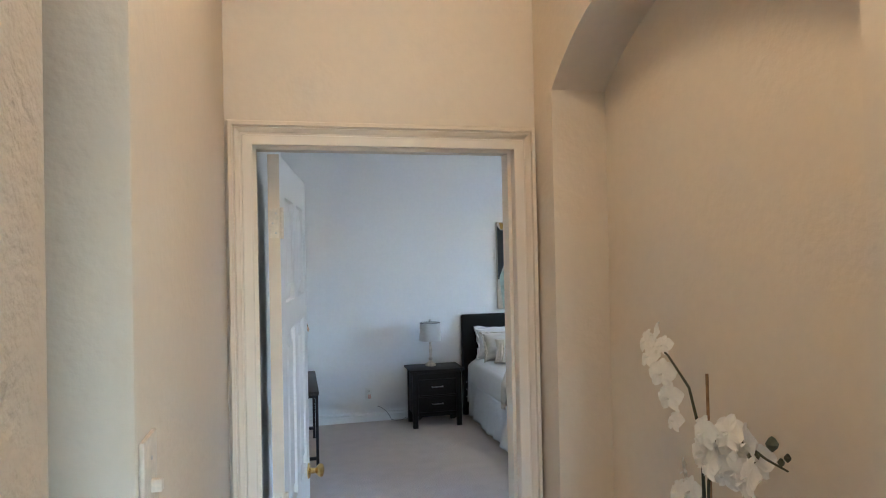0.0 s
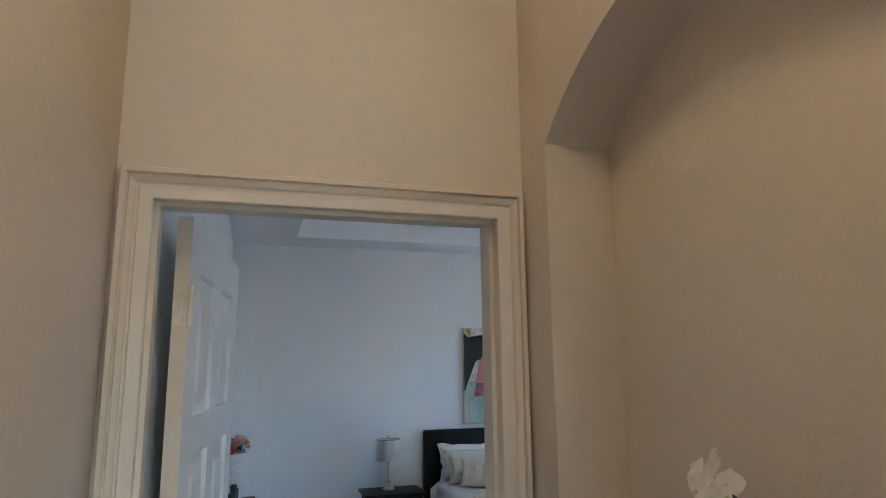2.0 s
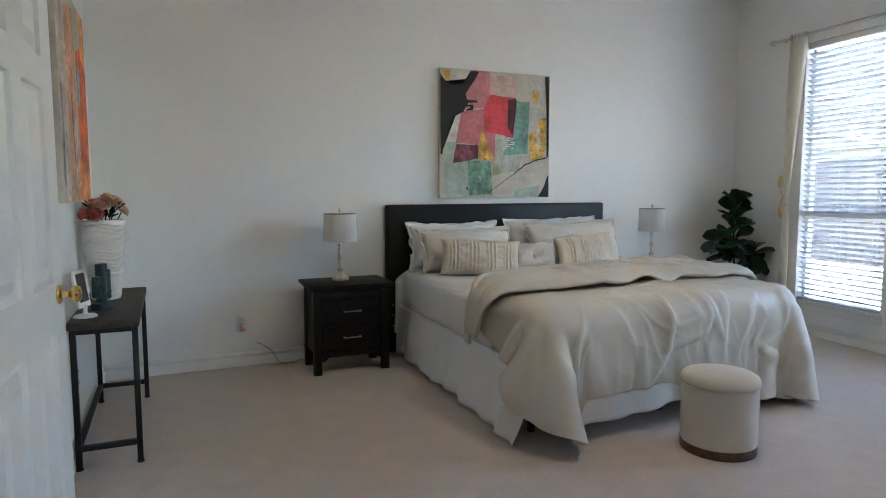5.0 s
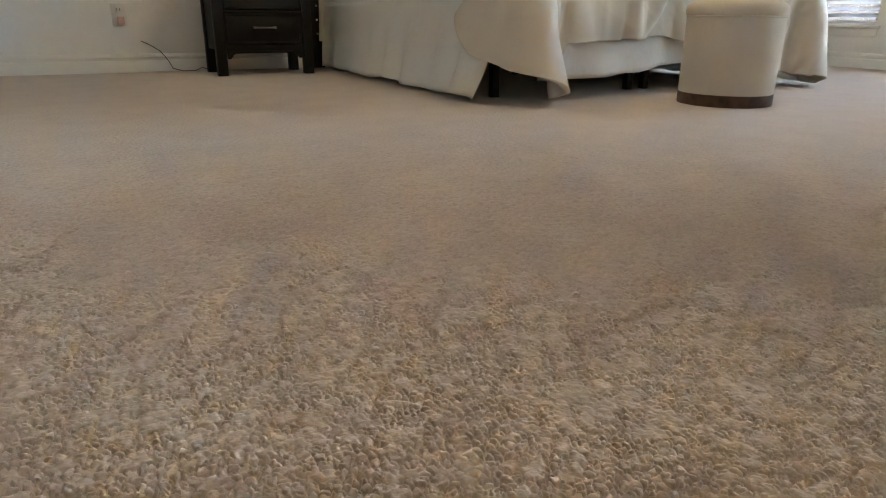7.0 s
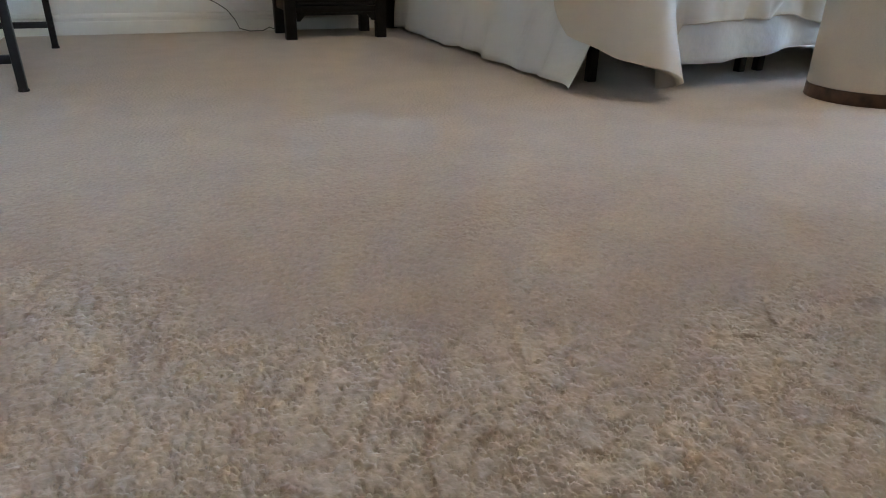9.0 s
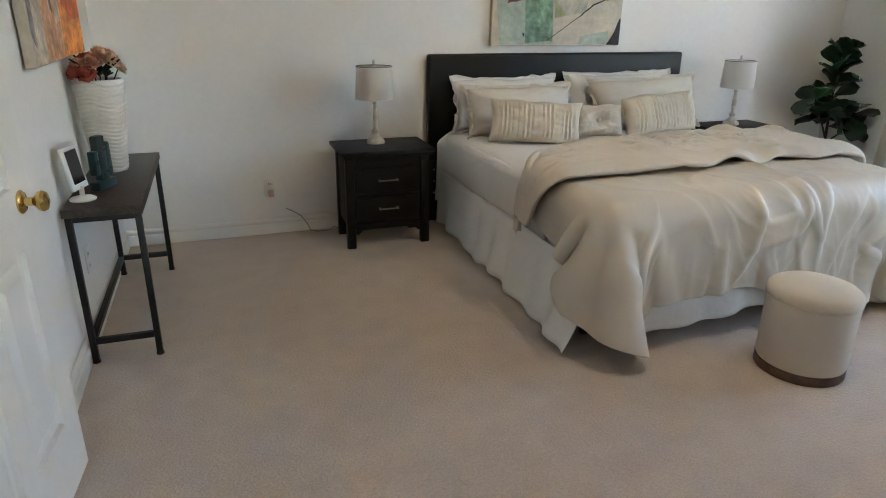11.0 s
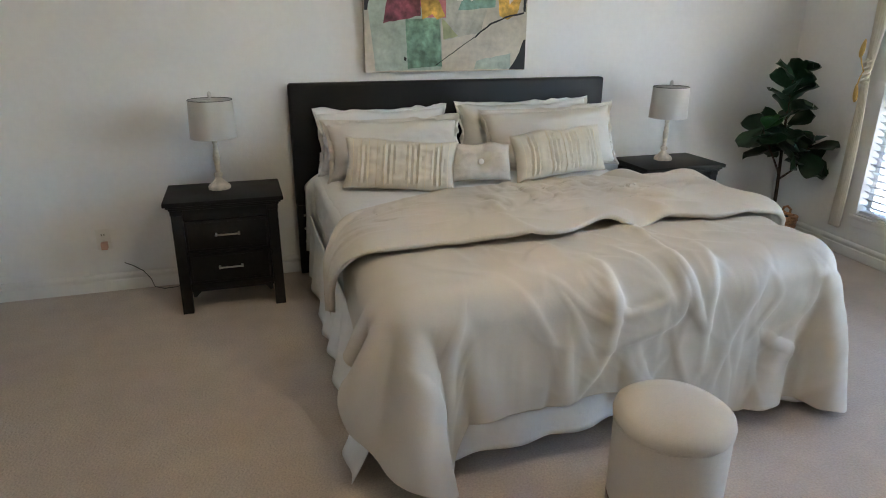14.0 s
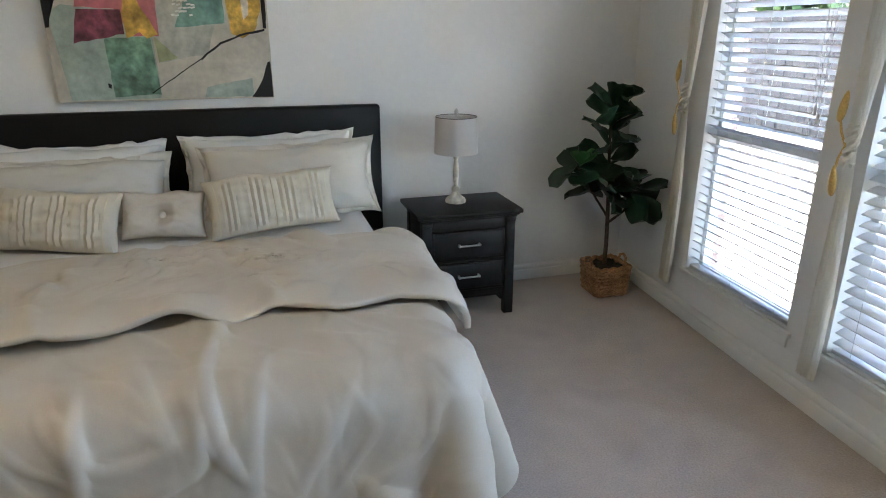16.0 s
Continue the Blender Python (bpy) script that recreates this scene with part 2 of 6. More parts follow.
def box(bm, x0, x1, y0, y1, z0, z1, bevel=0.0, seg=2):
    g = bmesh.ops.create_cube(bm, size=1)
    vs = g["verts"]
    for v in vs:
        v.co = Vector((x0 + (v.co.x + 0.5) * (x1 - x0), y0 + (v.co.y + 0.5) * (y1 - y0), z0 + (v.co.z + 0.5) * (z1 - z0)))
    if bevel:
        es = list({e for v in vs for e in v.link_edges})
        bmesh.ops.bevel(bm, geom=es, offset=bevel, segments=seg, profile=0.5, affect="EDGES")
    return bm


def boxes(*args, bevel=0.0, seg=2):
    bm = bmesh.new()
    for a in args:
        box(bm, *a, bevel=bevel, seg=seg)
    return bm


def lathe(profile, seg=32, bm=None, cx=0.0, cy=0.0, wave=None):
    """Turns a profile of (radius, z) about a vertical axis."""
    bm = bm or bmesh.new()
    rings = []
    for k, (r, z) in enumerate(profile):
        ring = []
        for i in range(seg):
            a = 2 * math.pi * i / seg
            q = r + (wave(a, z) if wave else 0)
            ring.append(bm.verts.new((cx + q * math.cos(a), cy + q * math.sin(a), z)))
        rings.append(ring)
    for a, b in zip(rings, rings[1:]):
        for i in range(seg):
            bm.faces.new((a[i], a[(i + 1) % seg], b[(i + 1) % seg], b[i]))
    bm.faces.new(rings[0][::-1])
    bm.faces.new(rings[-1])
    return bm


def tube(points, radius, seg=8, bm=None):
    """A round tube along points; radius is one number or one a point."""
    bm = bm or bmesh.new()
    pts = [Vector(p) for p in points]
    rad = radius if isinstance(radius, (list, tuple)) else [radius] * len(pts)
    rings = []
    side = None
    for i, p in enumerate(pts):
        d = (pts[min(i + 1, len(pts) - 1)] - pts[max(i - 1, 0)]).normalized()
        if side is None:
            side = d.orthogonal().normalized()
        side = (side - d * side.dot(d)).normalized()
        up = d.cross(side)
        rings.append([bm.verts.new(p + (side * math.cos(a) + up * math.sin(a)) * rad[i]) for a in (2 * math.pi * k / seg for k in range(seg))])
    for a, b in zip(rings, rings[1:]):
        for i in range(seg):
            bm.faces.new((a[i], a[(i + 1) % seg], b[(i + 1) % seg], b[i]))
    bm.faces.new(rings[0][::-1])
    bm.faces.new(rings[-1])
    return bm


def sheet_mesh(P, bm=None, close=False):
    """Quads over an array of points (rows, columns, 3)."""
    bm = bm or bmesh.new()
    vs = [[bm.verts.new(p) for p in row] for row in P]
    for a, b in zip(vs, vs[1:]):
        for i in range(len(a) - 1 + close):
            j = (i + 1) % len(a)
            bm.faces.new((a[i], a[j], b[j], b[i]))
    return bm


def prism(bm, outline, axis, a, b):
    """Extrudes an outline of 2D points along an axis from a to b."""
    def at(p, q):
        return {"x": (q, p[0], p[1]), "y": (p[0], q, p[1]), "z": (p[0], p[1], q)}[axis]
    one, two = [bm.verts.new(at(p, a)) for p in outline], [bm.verts.new(at(p, b)) for p in outline]
    n = len(outline)
    for i in range(n):
        bm.faces.new((one[i], one[(i + 1) % n], two[(i + 1) % n], two[i]))
    bm.faces.new(one[::-1])
    bm.faces.new(two)
    return bm


def n3(x, y, z):
    return noise.noise(Vector((x, y, z)))


# ---- the plan ----
LEFT, BACK, DOOR_Y0, DOOR_Y1 = -0.10, 7.16, 2.13, 2.25
CORNER = Vector((5.31, 7.16, 0))
HALL_L, HALL_R, HALL_TOP, SOFFIT = -0.17, 0.752, 3.06, 2.94
OPEN_X0, OPEN_X1, OPEN_TOP = -0.098, 0.681, 2.09
FAR_Y = 2.25
# window wall: local x runs along the wall from the corner, local y points out of the room
WIN = Matrix.Translation(CORNER) @ Matrix.Rotation(math.atan2(-1, -0.08), 4, "Z")


def wall(name, bm, material, at=None):
    return tagged(part(name, bm, material, at=at), kind="structure")


# floor and ceilings
wall("floor", boxes((-1.8, 5.6, -2.7, 7.3, -0.1, 0.0)), CARPET)
TX0, TX1, TY0, TY1, RISE, RUN = 0.48, 4.62, 2.85, 6.70, 0.36, 0.8
levels = [((-0.26, 5.5, 2.19, BACK + 0.14), SOFFIT), ((TX0, TX1, TY0, TY1), SOFFIT), ((TX0, TX1, TY0, TY1), SOFFIT + RISE),
          ((TX0 + RUN, TX1 - RUN, TY0 + RUN, TY1 - RUN), SOFFIT + RISE + 0.42)]
bm = bmesh.new()
loops = [[bm.verts.new((x, y, z)) for x, y in ((a, c), (b, c), (b, d), (a, d))] for (a, b, c, d), z in levels]
for a, b in zip(loops, loops[1:]):
    for i in range(4):
        bm.faces.new((a[i], a[(i + 1) % 4], b[(i + 1) % 4], b[i]))
bm.faces.new(loops[-1])
top = [bm.verts.new((x, y, 4.0)) for x, y in ((-0.26, 2.19), (5.5, 2.19), (5.5, BACK + 0.14), (-0.26, BACK + 0.14))]
for i in range(4):
    bm.faces.new((loops[0][i], loops[0][(i + 1) % 4], top[(i + 1) % 4], top[i]))
bm.faces.new(top)
wall("ceiling", bm, CEIL)
wall("ceiling_hall", boxes((-1.7, 3.2, -2.6, 2.19, HALL_TOP, HALL_TOP + 0.1)), CEIL)

# bedroom walls
wall("wall_north", boxes((LEFT - 0.14, 5.5, BACK, BACK + 0.14, 0, SOFFIT)), PAINT)
D2A, D2B, D2H = 4.24, 5.04, 2.06
wall("wall_west", boxes((LEFT - 0.14, LEFT, DOOR_Y1, D2A, 0, SOFFIT), (LEFT - 0.14, LEFT, D2B, BACK, 0, SOFFIT), (LEFT - 0.14, LEFT, D2A, D2B, D2H, SOFFIT)), PAINT)
wall("wall_closet", boxes((-1.2, -1.1, 3.9, 5.3, 0, SOFFIT), (-1.1, LEFT - 0.14, 3.9, 4.0, 0, SOFFIT), (-1.1, LEFT - 0.14, 5.2, 5.3, 0, SOFFIT), (-1.2, LEFT - 0.14, 3.9, 5.3, SOFFIT, SOFFIT + 0.1)), PAINT)
wall("wall_south", boxes((OPEN_X1 + 0.02, 5.4, DOOR_Y0 + 0.06, DOOR_Y1, 0, SOFFIT), (LEFT - 0.14, OPEN_X1 + 0.02, DOOR_Y0 + 0.06, DOOR_Y1, OPEN_TOP + 0.02, SOFFIT)), PAINT)

# window wall with three tall openings
WINDOWS = [(0.76, 1.52), (1.74, 2.50), (2.72, 3.48)]
SILL_Z, HEAD_Z, WALL_T = 0.275, 2.42, 0.13
bm = bmesh.new()
xs = [-0.16] + [v for w in WINDOWS for v in w] + [5.1]
for a, b in zip(xs[::2], xs[1::2]):
    box(bm, a, b, 0, WALL_T, 0, SOFFIT)
for a, b in WINDOWS:
    box(bm, a, b, 0, WALL_T, 0, SILL_Z)
    box(bm, a, b, 0, WALL_T, HEAD_Z, SOFFIT)
wall("wall_east", bm, PAINT, WIN)

# hall walls
wall("wall_hall_door", boxes((HALL_L - 0.14, OPEN_X0 - 0.02, DOOR_Y0, DOOR_Y0 + 0.06, 0, HALL_TOP), (OPEN_X1 + 0.02, HALL_R + 0.3, DOOR_Y0, DOOR_Y0 + 0.06, 0, HALL_TOP),
                             (OPEN_X0 - 0.02, OPEN_X1 + 0.02, DOOR_Y0, DOOR_Y0 + 0.06, OPEN_TOP + 0.02, HALL_TOP)), HALL_PAINT_LAMPLIT)
wall("wall_hall_left", boxes((HALL_L - 0.14, HALL_L, 1.075, DOOR_Y0, 0, HALL_TOP), (-1.7, HALL_L - 0.14, 1.075, 1.2, 0, HALL_TOP), bevel=0.008), HALL_PAINT_LAMPLIT)
wall("wall_hall_corner", boxes((-0.30, -0.15, -2.5, 0.755, 0, HALL_TOP), bevel=0.012), HALL_PLASTER_LAMPLIT)
# unseen end of the living room; its opening is added to let light in
wall("wall_living", boxes((-1.7, -1.6, -2.6, 1.075, 0, HALL_TOP), (-1.6, 0.4, -2.6, -2.5, 0, HALL_TOP), (2.0, 3.1, -2.6, -2.5, 0, HALL_TOP), (0.4, 2.0, -2.6, -2.5, 0, 0.8), (0.4, 2.0, -2.6, -2.5, 2.0, HALL_TOP), (3.1, 3.2, -2.6, 0.96, 0, HALL_TOP)), HALL_PAINT_LAMPLIT)

# right hall wall with an arched niche
NY0, NY1, NZ0, SPRING, CROWN, NDEPTH = 0.958, 1.993, 0.95, 2.24, 2.437, 0.17
half, rise = (NY1 - NY0) / 2, CROWN - SPRING
rad = (half * half + rise * rise) / (2 * rise)
mid = (NY0 + NY1) / 2
arch = [(y, z if y > mid else CROWN - (CROWN - 2.285) * ((mid - y) / half) ** 2) for y, z in [(mid + half - 2 * half * i / 32, SPRING + math.sqrt(rad * rad - (half - 2 * half * i / 32) ** 2) - (rad - rise)) for i in range(33)]]
bm = bmesh.new()
box(bm, HALL_R, HALL_R + 0.3, 0.866, NY0, 0, HALL_TOP)
box(bm, HALL_R, HALL_R + 0.3, NY1, DOOR_Y0, 0, HALL_TOP)
box(bm, HALL_R, HALL_R + 0.3, NY0, NY1, 0, NZ0)
box(bm, HALL_R + NDEPTH, HALL_R + 0.3, NY0, NY1, NZ0, CROWN + 0.05)
prism(bm, [(NY0, HALL_TOP), (NY1, HALL_TOP)] + arch, "x", HALL_R, HALL_R + NDEPTH)
box(bm, HALL_R + NDEPTH, HALL_R + 0.3, NY0, NY1, CROWN + 0.05, HALL_TOP)
box(bm, HALL_R + 0.3, 3.1, 0.866, 0.96, 0, HALL_TOP)
wall("wall_hall_right", bm, HALL_PAINT_LAMPLIT)


# ---- door trim, doors ----
def casing_profile(w=0.066):
    """Outline across a casing: (from the opening outwards, proud of the wall)."""
    return [(0, 0), (0, 0.010), (0.003, 0.0125), (0.026, 0.015), (0.029, 0.008), (0.034, 0.009), (0.037, 0.0165), (0.046, 0.0215), (0.049, 0.014), (0.052, 0.014), (0.054, 0.0235), (w - 0.003, 0.0235), (w, 0.020), (w, 0)]


def casing(name, x0, x1, top, face, facing, material, vertical_axis="x"):
    """Mitred casing round an opening, on a wall face; facing is -1 or 1 along the wall's normal."""
    path = [((x0, 0.0), (-1, 0)), ((x0, top), (-1, 1)), ((x1, top), (1, 1)), ((x1, 0.0), (1, 0))]
    bm = bmesh.new()
    rows = []
    for (x, z), (ox, oz) in path:
        row = []
        for o, p in casing_profile():
            u, d = x + ox * o, face + facing * p
            row.append(bm.verts.new((u, d, z + oz * o) if vertical_axis == "x" else (d, u, z + oz * o)))
        rows.append(row)
    for a, b in zip(rows, rows[1:]):
        for i in range(len(a) - 1):
            bm.faces.new((a[i], a[i + 1], b[i + 1], b[i]))
    return wall(name, bm, material)


casing("trim_hall_door", OPEN_X0 + 0.002, OPEN_X1 - 0.002, OPEN_TOP - 0.004, DOOR_Y0, -1, HALL_TRIM_LAMPLIT)
# dark strip painted in for the shaded gap between casing and wall
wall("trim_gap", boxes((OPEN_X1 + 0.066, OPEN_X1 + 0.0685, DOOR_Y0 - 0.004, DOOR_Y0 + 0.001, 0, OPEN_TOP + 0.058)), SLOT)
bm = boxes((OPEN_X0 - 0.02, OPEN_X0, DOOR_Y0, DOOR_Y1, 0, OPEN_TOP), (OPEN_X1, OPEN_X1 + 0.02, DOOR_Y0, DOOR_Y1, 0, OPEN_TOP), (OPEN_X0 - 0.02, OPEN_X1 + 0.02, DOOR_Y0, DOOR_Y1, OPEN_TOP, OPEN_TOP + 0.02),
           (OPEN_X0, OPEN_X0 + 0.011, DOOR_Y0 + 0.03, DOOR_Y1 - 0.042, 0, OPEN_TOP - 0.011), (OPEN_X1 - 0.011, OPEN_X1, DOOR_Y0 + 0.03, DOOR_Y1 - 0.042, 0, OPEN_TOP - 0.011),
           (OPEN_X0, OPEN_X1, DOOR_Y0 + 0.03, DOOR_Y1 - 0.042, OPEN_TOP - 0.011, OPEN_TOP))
wall("trim_door_jamb", bm, HALL_TRIM_LAMPLIT)
casing("trim_closet_door", D2A, D2B, D2H, LEFT, 1, TRIM, "y")
wall("trim_closet_jamb", boxes((LEFT - 0.14, LEFT, D2A, D2A + 0.018, 0, D2H), (LEFT - 0.14, LEFT, D2B - 0.018, D2B, 0, D2H), (LEFT - 0.14, LEFT, D2A + 0.018, D2B - 0.018, D2H - 0.018, D2H)), TRIM)


def panel_door(name, w, h, m, label, knob_side=1):
    """A six-panel leaf: x from the hinge to the lock edge, y through the thickness, z up."""
    t = 0.035
    root = thing(name, m, label, "door", kind="structure")
    bm = bmesh.new()
    stile, mull = 0.115, 0.1
    pw = (w - 2 * stile - mull) / 2
    rows = [(0.22, 0.76), (0.92, 1.515), (1.61, h - 0.12)]
    cols = [(stile, stile + pw), (stile + pw + mull, w - stile)]
    xs = [0, cols[0][0], cols[0][1], cols[1][0], cols[1][1], w]
    zs = [0] + [v for r in rows for v in r] + [h]
    for i in range(5):
        for j in range(7):
            if not (i in (1, 3) and j in (1, 3, 5)):
                box(bm, xs[i], xs[i + 1], 0, t, zs[j], zs[j + 1])
    bmesh.ops.remove_doubles(bm, verts=bm.verts, dist=0.0001)
    for x0, x1 in cols:
        for z0, z1 in rows:
            for face, s in ((0, 1), (t, -1)):
                q = []
                for inset, depth in ((0, 0), (0.004, 0.012), (0.014, 0.015), (0.024, 0.015), (0.058, 0.002)):
                    q.append([bm.verts.new((x, face + s * depth, z)) for x, z in ((x0 + inset, z0 + inset), (x1 - inset, z0 + inset), (x1 - inset, z1 - inset), (x0 + inset, z1 - inset))])
                for a, b in zip(q, q[1:]):
                    for i in range(4):
                        bm.faces.new((a[i], a[(i + 1) % 4], b[(i + 1) % 4], b[i]))
                bm.faces.new(q[-1])
    part("leaf", bm, TRIM, root, faceted=True)
    # warm hall light on this edge is painted as a tan strip
    part("hinge_edge", boxes((-0.0006, 0.0, 0.0005, t - 0.0005, 0, h)), HALL_TRIM_LAMPLIT, root, "cream hinge edge with hall lamplight in its colour")
    prof = [(0.0, 0), (0.031, 0), (0.031, 0.004), (0.026, 0.009), (0.012, 0.012), (0.011, 0.03), (0.016, 0.036), (0.025, 0.043), (0.028, 0.052), (0.024, 0.061), (0.012, 0.066), (0, 0.067)]
    for s, y in ((1, t), (-1, 0)):
        k = part("door_knob", lathe([(max(r, 0.0005), z) for r, z in prof], 24), BRASS, root, "polished brass knob")
        k.matrix_basis = Matrix.Translation((w - 0.07, y, 0.875)) @ Matrix.Rotation(radians(-90 * s), 4, "X")
    part("latch_plate", boxes((w - 0.001, w + 0.0015, 0.006, t - 0.006, 0.835, 0.915)), BRASS, root)
    for z in (0.22, 1.0, 1.86):
        part("hinge", boxes((-0.0015, 0.0, 0.004, t - 0.002, z - 0.045, z + 0.045)), HINGE, root)
        bm = tube([(-0.006, -0.006, z - 0.047), (-0.006, -0.006, z + 0.047)], 0.006, 10)
        part("hinge_pin", bm, HINGE, root)
        for dz in (-0.03, 0.0, 0.03):
            part("screw", lathe([(0.0035, 0), (0.003, 0.001)], 8), NICKEL, root, at=Matrix.Translation((-0.0015, 0.012 + 0.01 * (dz == 0), z + dz)) @ Matrix.Rotation(radians(-90), 4, "Y"))
    return root


# entry door stands open; its room face looks to +x. Local +y is turned to -x
panel_door("door_1", 0.78, 2.07, Matrix.Translation((-0.026, 2.262, 0.012)) @ Matrix.Rotation(radians(83.5), 4, "Z"), "white six-panel door with brass knob, standing open")
panel_door("door_2", 0.77, 2.03, Matrix.Translation((LEFT + 0.046, D2A + 0.02, 0.012)) @ Matrix.Rotation(radians(85.5), 4, "Z"), "white six-panel closet door with brass knob, slightly ajar")


# ---- baseboards ----
def base_profile():
    return [(0, 0), (0.022, 0), (0.022, 0.055), (0.018, 0.060), (0.010, 0.062), (0.010, 0.074), (0.016, 0.078), (0.014, 0.088), (0.006, 0.097), (0, 0.098)]


def baseboard(name, a, b, out, at=None):
    """A moulded board along a wall from a to b (2D), proud towards out."""
    bm = bmesh.new()
    rows = [[bm.verts.new((p[0] + out[0] * d, p[1] + out[1] * d, z)) for d, z in base_profile()] for p in (a, b)]
    for i in range(len(rows[0]) - 1):
        bm.faces.new((rows[0][i], rows[0][i + 1], rows[1][i + 1], rows[1][i]))
    bm.faces.new(rows[0])
    bm.faces.new(rows[1])
    return wall(name, bm, TRIM, at)


baseboard("baseboard_north", (LEFT, BACK), (5.32, BACK), (0, -1))
baseboard("baseboard_west", (LEFT, D2B + 0.066), (LEFT, BACK), (1, 0))
baseboard("baseboard_west_short", (LEFT, DOOR_Y1), (LEFT, D2A - 0.066), (1, 0))
baseboard("baseboard_south", (OPEN_X1 + 0.08, DOOR_Y1), (4.9, DOOR_Y1), (0, 1))
baseboard("baseboard_east", (0, 0), (4.9, 0), (0, -1), WIN)


# ---- windows, blinds, curtains ----
def window(a, b):
    """A white single-hung window in the east wall between a and b along it."""
    root = thing("window", WIN @ Matrix.Translation((a, 0, 0)), "tall white single-hung window facing a sunny patio", "window", "bedroom windows", "structure")
    w, y0, y1 = b - a, 0.075, 0.125
    f = 0.03
    part("window_frame", boxes((0, f, y0, y1, SILL_Z, HEAD_Z), (w - f, w, y0, y1, SILL_Z, HEAD_Z), (f, w - f, y0, y1, SILL_Z, SILL_Z + f), (f, w - f, y0, y1, HEAD_Z - f, HEAD_Z)), TRIM, root)
    part("meeting_rail", boxes((f, w - f, y0 - 0.01, y1 - 0.012, 0.965, 1.02), bevel=0.004), TRIM, root)
    for z0, z1, y in ((SILL_Z + f, 0.967, 0.095), (1.018, HEAD_Z - f, 0.108)):
        p = part("pane", boxes((f - 0.002, w - f + 0.002, y, y + 0.004, z0 - 0.002, z1 + 0.002)), GLASS, root)
        p.visible_shadow = False
    part("window_sill", boxes((-0.035, w + 0.035, -0.022, 0.0, SILL_Z - 0.024, SILL_Z), (-0.02, w + 0.02, -0.012, 0.0, SILL_Z - 0.075, SILL_Z - 0.024), bevel=0.005), TRIM, root)
    part("sill_board", boxes((0.001, w - 0.001, 0.0, y0, SILL_Z - 0.002, SILL_Z + 0.006)), TRIM, root)
    return root


def blind(a, b, tilt):
    """A two-inch slatted blind hung inside a window opening."""
    root = thing("window_blind", WIN @ Matrix.Translation((a, 0.036, 0)), "white two-inch slatted window blind, lowered and open", "blind", "window blinds")
    w = b - a
    part("head_rail", boxes((0.006, w - 0.006, -0.026, 0.026, HEAD_Z - 0.05, HEAD_Z - 0.002), bevel=0.003), WHITE_PLASTIC, root)
    part("bottom_rail", boxes((0.008, w - 0.008, -0.024, 0.024, SILL_Z + 0.012, SILL_Z + 0.03), bevel=0.004), SLAT, root)
    bm = bmesh.new()
    prof = [(-0.025, 0.0015), (-0.012, 0.003), (0.0, 0.0042), (0.012, 0.0034), (0.025, 0.0018), (0.025, -0.0022), (0.0, 0.0004), (-0.025, -0.0022)]
    prism(bm, prof, "x", 0.008, w - 0.008)
    first = None
    z = SILL_Z + 0.062
    pitch = 0.0432
    while z < HEAD_Z - 0.07:
        m = Matrix.Translation((0, 0, z)) @ Matrix.Rotation(radians(tilt + random.uniform(-1.5, 1.5)), 4, "X")
        if first is None:
            first = part("slat", bm, SLAT, root, at=m)
        else:
            again(first, m, root)
        z += pitch
    for x in (0.1, w / 2 - 0.03, w - 0.1):
        for y in (-0.026, 0.026):
            part("ladder_cord", tube([(x, y, SILL_Z + 0.02), (x, y, HEAD_Z - 0.03)], 0.0011, 5), CORD, root)
    for x, z1 in ((0.055, 1.13), (w - 0.07, 1.2), (w - 0.05, 1.17)):
        part("pull_cord", tube([(x, -0.034, z1), (x, -0.034, HEAD_Z - 0.03)], 0.0012, 5), CORD, root)
        part("cord_tassel", lathe([(0.003, 0.034), (0.007, 0.026), (0.0055, 0.014), (0.009, 0.0), (0.006, -0.006)], 10), CORD, root, "small wooden tassel", at=Matrix.Translation((x, -0.034, z1 - 0.03)))
    return root


for (a, b), tilt in zip(WINDOWS, (-28, 20, 20)):
    window(a, b)
    blind(a, b, tilt)


